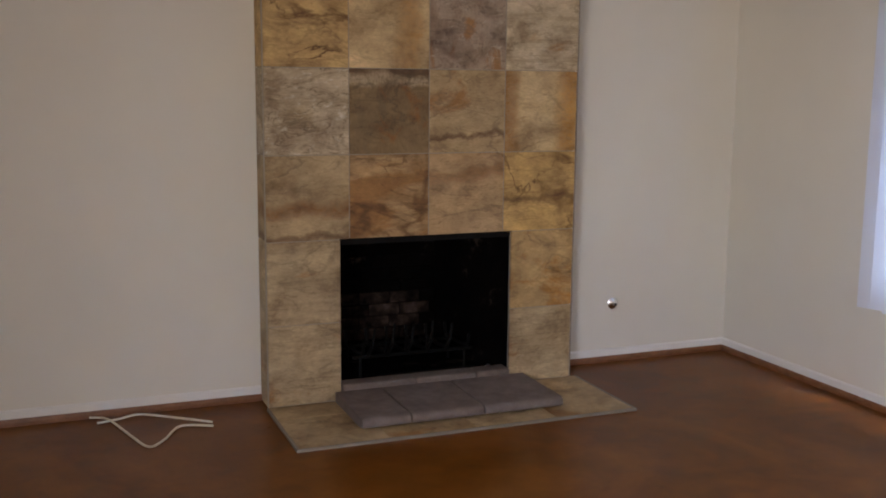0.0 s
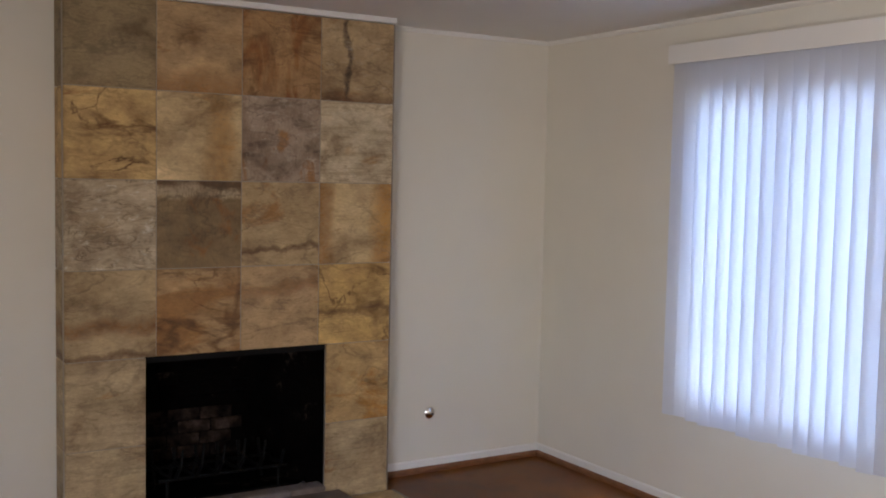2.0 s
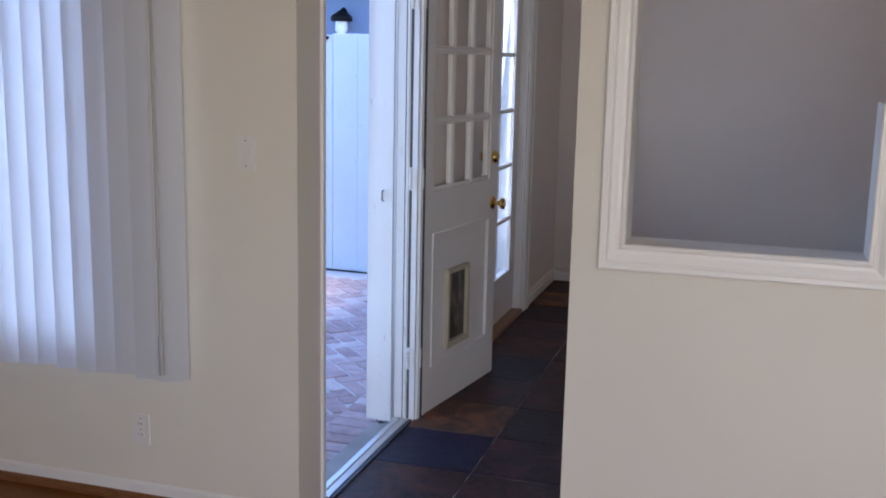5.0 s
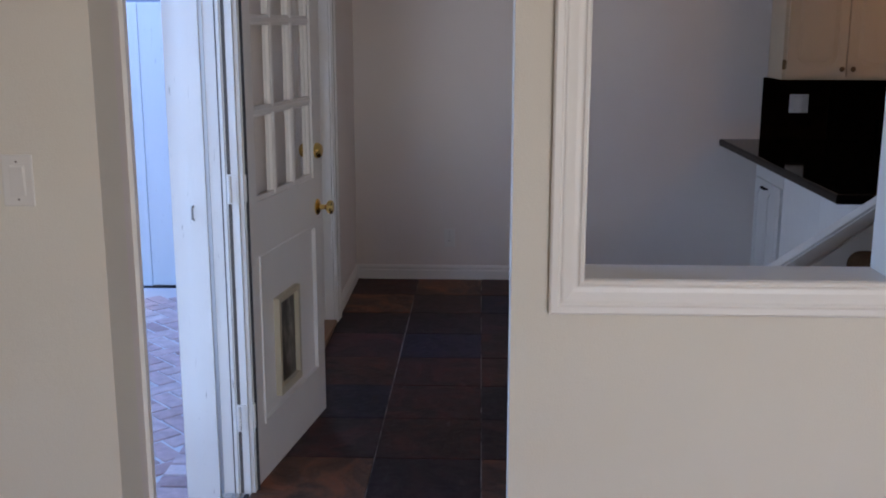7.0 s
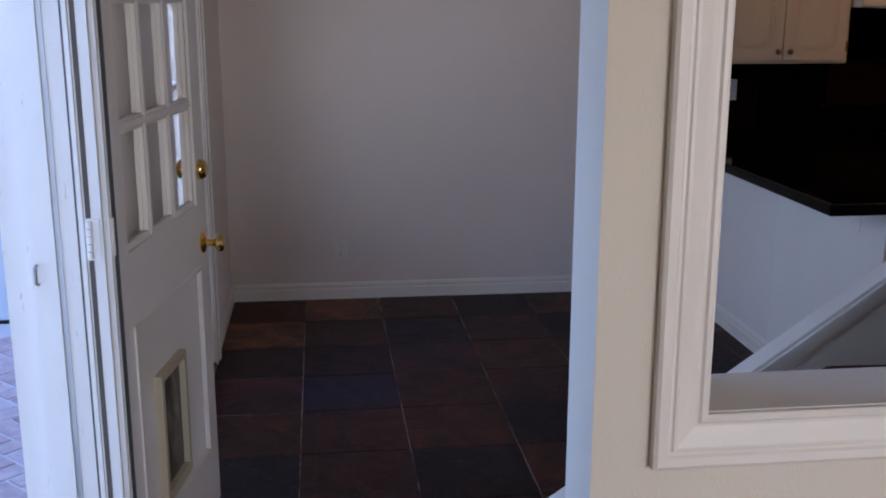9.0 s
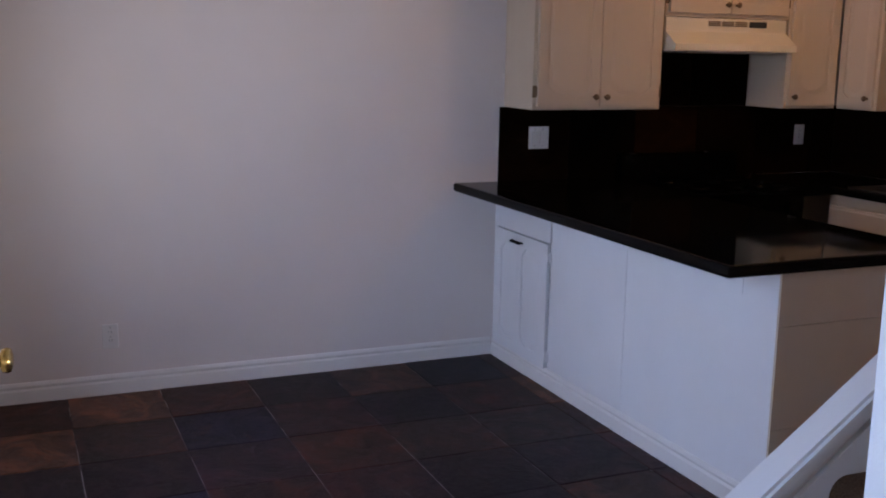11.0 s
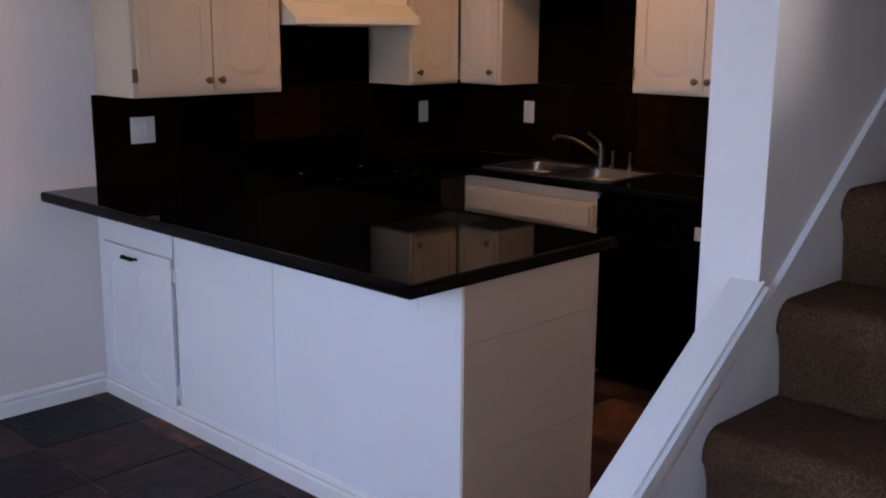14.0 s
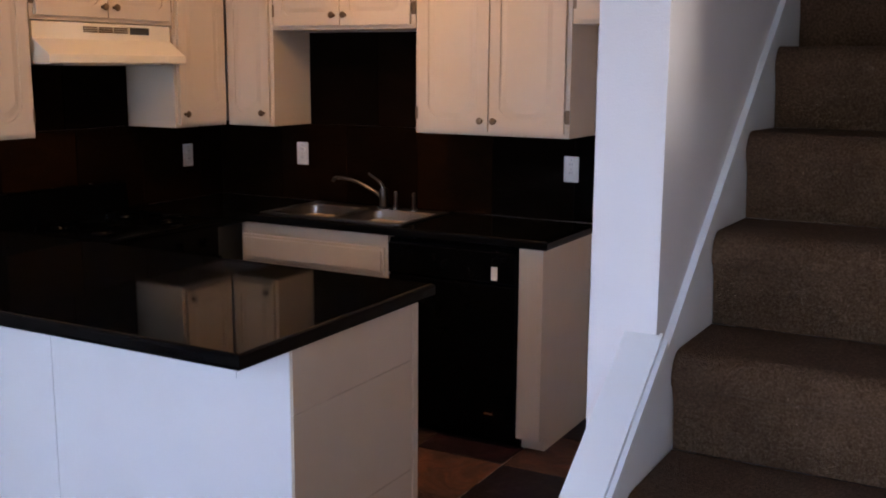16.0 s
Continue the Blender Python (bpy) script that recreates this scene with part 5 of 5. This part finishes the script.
sink = thing("kitchen_sink", "double-bowl stainless steel drop-in sink", "sink", (3.2, -7.6, CT1))
zs = CT1 + 0.004
bm = boxes((SX0, SX1, SY0, SY0 + 0.075, zs - 0.0035, zs + 0.002), (SX0, SX1, SY1 - 0.03, SY1, zs - 0.0035, zs + 0.002), (SX0, SX0 + 0.03, SY0 + 0.075, SY1 - 0.03, zs - 0.0035, zs + 0.002), (SX1 - 0.03, SX1, SY0 + 0.075, SY1 - 0.03, zs - 0.0035, zs + 0.002), (3.205, 3.24, SY0 + 0.075, SY1 - 0.03, zs - 0.0035, zs + 0.002))
part("rim", bm, STAINLESS, sink)
for a, b in ((SX0 + 0.03, 3.205), (3.24, SX1 - 0.03)):
    bm = bmesh.new()
    def loop(ins, z, rr):
        out = []
        for cx, cy, a0 in ((b - ins - rr, SY1 - 0.03 - ins - rr, 0), (a + ins + rr, SY1 - 0.03 - ins - rr, 90), (a + ins + rr, SY0 + 0.075 + ins + rr, 180), (b - ins - rr, SY0 + 0.075 + ins + rr, 270)):
            for s in range(5):
                t = radians(a0 + 22.5 * s)
                out.append(bm.verts.new((cx + rr * math.cos(t), cy + rr * math.sin(t), z)))
        return out
    loops = [loop(0.0, zs + 0.001, 0.01), loop(0.004, zs - 0.008, 0.04), loop(0.015, zs - 0.13, 0.05), loop(0.035, zs - 0.16, 0.05)]
    for A, B in zip(loops, loops[1:]):
        for i in range(20):
            bm.faces.new((A[i], A[(i + 1) % 20], B[(i + 1) % 20], B[i]))
    bm.faces.new(loops[-1])
    bowl = part("bowl", bm, STAINLESS, sink, "", True)
    part("drain", lathe([(0.042, 0.0), (0.04, 0.003), (0.02, 0.002)], Matrix.Translation(((a + b) / 2, -7.6, zs - 0.160)), 18), CHROME, bowl, "", True)
TAPS = material("dull_chrome", (0.12, 0.11, 0.10), 0.32, 1.0)
faucet = thing("kitchen_faucet", "chrome single-lever faucet with an arched spout", "faucet", (3.19, -7.79, zs))
FXc, FYc = 3.175, -7.775
part("body", lathe([(0.028, 0.002), (0.028, 0.008), (0.021, 0.014), (0.020, 0.06), (0.022, 0.085), (0.016, 0.10), (0.006, 0.102)], Matrix.Translation((FXc, FYc, zs)), 20), TAPS, faucet, "", True)
part("spout", tube(spline([(FXc, FYc, zs + 0.05), (FXc + 0.05, FYc + 0.012, zs + 0.085), (FXc + 0.14, FYc + 0.03, zs + 0.128), (FXc + 0.235, FYc + 0.05, zs + 0.142), (FXc + 0.258, FYc + 0.055, zs + 0.122)], 8), 0.0085, 10), TAPS, faucet, "", True)
part("lever", tube(spline([(FXc, FYc, zs + 0.09), (FXc + 0.018, FYc + 0.0, zs + 0.125), (FXc + 0.085, FYc + 0.0, zs + 0.165)], 6), [0.009] * 8 + [0.0065] * 5, 8), TAPS, faucet, "", True)
for nm, x, lab in (("side_sprayer", 3.107, "chrome side sprayer on the sink rim"), ("soap_pump", 3.005, "chrome soap pump on the sink rim")):
    o = thing(nm, lab, "tap", (x, FYc, zs))
    part("collar", lathe([(0.019, 0.002), (0.018, 0.012), (0.012, 0.018)], Matrix.Translation((x, FYc, zs)), 16), TAPS, o, "", True)
    part("stem", lathe([(0.008, 0.015), (0.008, 0.06), (0.010, 0.08), (0.006, 0.088)], Matrix.Translation((x, FYc, zs)), 16), TAPS, o, "", True)

# plates on the backsplash
wall_plate("light_switch", "white double switch plate on dark backsplash", "switch", (XB - 0.012, -5.895, 1.158), (-1, 0, 0), kind="switch", gang=2)
wall_plate("electrical_outlet", "white outlet plate on dark backsplash", "outlet", (XB - 0.012, -7.612, 1.15), (-1, 0, 0))
wall_plate("electrical_outlet", "white outlet plate beside the sink", "outlet", (3.727, YS + 0.012, 1.165), (0, 1, 0))
wall_plate("electrical_outlet", "white outlet plate above the counter's end", "outlet", (2.25, YS + 0.012, 1.163), (0, 1, 0))

# ---- kitchen ceiling lamp ----
lampo = thing("ceiling_light", "round glass ceiling light, lit warm", "ceiling light", (2.9, -6.75, H))
part("pan", lathe([(0.17, 0.0), (0.17, -0.02), (0.15, -0.03)], Matrix.Translation((2.9, -6.75, H)), 28), BRASS, lampo, "", True)
part("shade", lathe([(0.16, -0.03), (0.155, -0.06), (0.12, -0.09), (0.06, -0.105), (0.01, -0.108)], Matrix.Translation((2.9, -6.75, H)), 28), GLOW, lampo, "", True)
bulb = new("ceiling_bulb", bpy.data.lights.new("ceiling_bulb", "POINT"))
bulb.data.energy, bulb.data.color, bulb.data.shadow_soft_size = 0.35, (1.0, 0.42, 0.12), 0.10
bulb.location = (2.9, -6.75, H - 0.20)

# ---- outdoors ----
structure("ground", box(WT, 60, -40, 60, -0.20, -0.065), GROUND, "pale patio ground", "ground")
fence = thing("fence_gate", "white weathered board fence at the patio's edge", "fence", (4.2, -1.0, -0.06))
y, q = -2.2, 0
while y < 2.6:
    w = 0.185 + 0.02 * random.random()
    dx = random.uniform(-0.004, 0.004)
    part("board", box(4.20 + dx, 4.222 + dx, y + 0.0008, y + w - 0.0008, -0.03 + random.uniform(-0.008, 0.008), 1.765 + random.uniform(-0.006, 0.006), bevel=0.002), FENCE, fence)
    y += w
for z in (0.25, 1.5):
    part("rail", box(4.225, 4.27, -2.2, 2.6, z, z + 0.09), FENCE, fence)
part("kick_strip", box(4.19, 4.225, -2.2, 2.6, -0.062, -0.032), IRON, fence, "dark strip along the bottom")
part("latch", merged(box(4.175, 4.199, -1.375, -1.345, 1.725, 1.75), tube([(4.185, -1.36, 1.75), (4.185, -1.33, 1.76)], 0.006, 8)), IRON, fence, "small dark gate latch")

house = thing("neighbour_house", "blue-grey stucco house with white eaves", "house", (7.4, 0.5, -0.06))
part("wall", box(7.2, 7.4, -2.94, 9.0, -0.06, 2.62), SIDING, house)
wnd = part("window", boxes((7.16, 7.2, 0.04, 0.12, 1.30, 2.20), (7.16, 7.2, 0.12, 0.86, 2.12, 2.20), (7.16, 7.2, 0.86, 0.94, 1.30, 2.20), (7.16, 7.2, 0.12, 0.86, 1.30, 1.38)), TRIM, house, "white framed window")
part("pane", box(7.185, 7.195, 0.12, 0.86, 1.38, 2.12), material("dark_window_pane", (0.03, 0.025, 0.02), 0.05), wnd)
part("fascia", box(6.75, 6.79, -2.94, 9.0, 2.44, 2.66), TRIM, house, "white painted fascia board")
part("soffit_board", box(6.79, 7.2, -2.94, 9.0, 2.60, 2.63), TRIM, house)
roof = part("roof", prism([(6.70, 2.66), (10.5, 4.2), (10.5, 4.3), (6.70, 2.72)], "y", -2.94, 9.0), ROOFING, house, "pale tiled roof")
for q in range(10):
    part("tile_course", prism([(6.70 + q * 0.33, 2.725 + q * 0.134), (6.70 + q * 0.33 + 0.35, 2.745 + q * 0.134 + 0.115), (6.70 + q * 0.33 + 0.35, 2.79 + q * 0.134 + 0.115), (6.70 + q * 0.33, 2.77 + q * 0.134)], "y", -2.94, 9.0), ROOFING, roof)
wl = thing("wall_lantern", "small dark metal lantern on the blue-grey wall", "lantern", (7.1, -0.28, 1.95))
part("bracket", tube(spline([(7.2, -0.28, 2.02), (7.12, -0.28, 2.08), (7.05, -0.28, 2.06)], 5), 0.015, 8), IRON, wl, "", True)
part("shade", lathe([(0.03, 0.0), (0.11, -0.06), (0.115, -0.10), (0.10, -0.11)], Matrix.Translation((7.05, -0.28, 2.06)), 18), IRON, wl, "", True)
part("glass", lathe([(0.06, -0.10), (0.065, -0.2), (0.04, -0.24)], Matrix.Translation((7.05, -0.28, 2.06)), 16), PLASTIC, wl, "", True)
structure("wall_exterior_end", box(XB + 0.14, XB + 0.5, -8.2, YO, -0.06, 3.4), SIDING, "blue-grey stucco outer wall", "wall")

# ---- pieces: patio bricks, slate tiles, backsplash tiles ----
patio = structure("patio", box(WT, 4.19, YO, 2.6, -0.066, -0.042), MORTAR, "herringbone brick patio with pale joints", "patio")
BL, BW = 0.203, 0.098
bme = mesh_of("brick", box(0.004, BL - 0.004, 0.004, BW - 0.004, -0.03, 0.0, bevel=0.004), PAVER)
bricks, rest = [], []
ang = radians(45)
ca, sa = math.cos(ang), math.sin(ang)
P = BL / 2
for i in range(-60, 60):
    for j in range(-60, 60):
        for up in (0, 1):
            # herringbone on a square grid of half-brick cells
            ox, oy = (i * P + 0.0, j * 4 * P / 1 + i * P) if not up else (i * P, j * 4 * P + i * P + P)
            u, v, t = (ox, oy, 0.0) if not up else (ox + P, oy, 90.0)
            x, y = 0.4 + u * ca - v * sa, -2.2 + u * sa + v * ca
            if 0.28 < x < 4.13 and YO + 0.14 < y < 2.4:
                near = (x - 0.7) ** 2 * 0.25 + (y + 2.9 - 0.42 * (x - 0.5)) ** 2
                bricks.append((near, x, y, t))
bricks.sort()
for near, x, y, t in bricks[:300]:
    o = new("brick", bme)
    o.parent = patio
    o.matrix_basis = pose(x, y, -0.037 + random.uniform(-0.0025, 0.0025), random.uniform(-0.5, 0.5), random.uniform(-0.5, 0.5), 45 + t)
bm = bmesh.new()
for near, x, y, t in bricks[300:]:
    m = pose(x, y, -0.037, 0, 0, 45 + t)
    v = [bm.verts.new(m @ Vector(p)) for p in ((0.004, 0.004, 0), (BL - 0.004, 0.004, 0), (BL - 0.004, BW - 0.004, 0), (0.004, BW - 0.004, 0), (0.004, 0.004, -0.01), (BL - 0.004, 0.004, -0.01), (BL - 0.004, BW - 0.004, -0.01), (0.004, BW - 0.004, -0.01))]
    for f in ((0, 1, 2, 3), (0, 4, 5, 1), (1, 5, 6, 2), (2, 6, 7, 3), (3, 7, 4, 0)):
        bm.faces.new([v[k] for k in f])
tagged(part("brick_field", bm, PAVER, patio), kind="stuff")
# soldier course along the door sill
for q in range(24):
    o = new("brick", bme)
    o.parent = patio
    o.matrix_basis = pose(0.36 + q * 0.100, YO + 0.005, -0.036, 0, 0, 90)

# slate tiles: 16 inch squares in line with the walls
tmesh = [mesh_of("slate_tile", box(0.0016, T - 0.0016, 0.0016, T - 0.0016, -0.008, 0.0, bevel=0.0025), SLATE) for _ in range(1)][0]
GX, GY = 3.054 - 8 * T, -3.535
def slate_piece(x0, x1, y0, y1):
    if x1 - x0 < 0.02 or y1 - y0 < 0.02:
        return
    full = abs(x1 - x0 - T) < 1e-4 and abs(y1 - y0 - T) < 1e-4
    me = tmesh if full else mesh_of("slate_tile", box(0.0016, x1 - x0 - 0.0016, 0.0016, y1 - y0 - 0.0016, -0.008, 0.0, bevel=0.0025), SLATE)
    o = new("slate_tile", me)
    o.parent = slate_floor
    o.matrix_basis = pose(x0, y0, 0.017 + random.uniform(-0.0012, 0.0006), random.uniform(-0.12, 0.12), random.uniform(-0.12, 0.12), 0)
for i in range(-1, 13):
    for j in range(-12, 2):
        x0, x1 = max(GX + i * T, 0.0), min(GX + (i + 1) * T, XB)
        y0, y1 = max(GY + j * T, YS), min(GY + (j + 1) * T, YE)
        if x0 < x1 and y0 < y1:
            slate_piece(x0, x1, y0, y1)
slate_piece(0.0, WT, YE, -3.09)

# backsplash: dark slate squares on both walls
splash = structure("backsplash", boxes((XB - 0.006, XB, YS, -5.672, CT1, ZU - 0.001), (XB - 0.006, XB, -7.218, -6.428, ZU, 1.64), (1.9, XB - 0.006, YS, YS + 0.006, CT1, ZU - 0.001), (2.887, 3.678, YS, YS + 0.006, ZU, 1.772)), IRON, "dark brown slate backsplash behind counters", "backsplash")


def splash_tile(*b):
    me = mesh_of("splash_tile", box(*b, bevel=0.0012), SPLASH)
    o = new("splash_tile", me)
    o.parent = splash


def splash_row(along, start, stop, z0, z1):
    a = start
    while a > stop + 0.02:
        e = max(a - T, stop)
        if along == "y":
            splash_tile(XB - 0.0115, XB - 0.005, e + 0.0012, a - 0.0012, z0 + 0.0012, z1 - 0.0012)
        else:
            splash_tile(e + 0.0012, a - 0.0012, YS + 0.005, YS + 0.0115, z0 + 0.0012, z1 - 0.0012)
        a = e


splash_row("y", -5.672, YS + 0.012, CT1, ZU)
splash_row("y", -6.428, -7.218, ZU, 1.64)
splash_row("x", XB - 0.012, 1.9, CT1, ZU)
splash_row("x", 3.678, 2.887, ZU, 1.772)
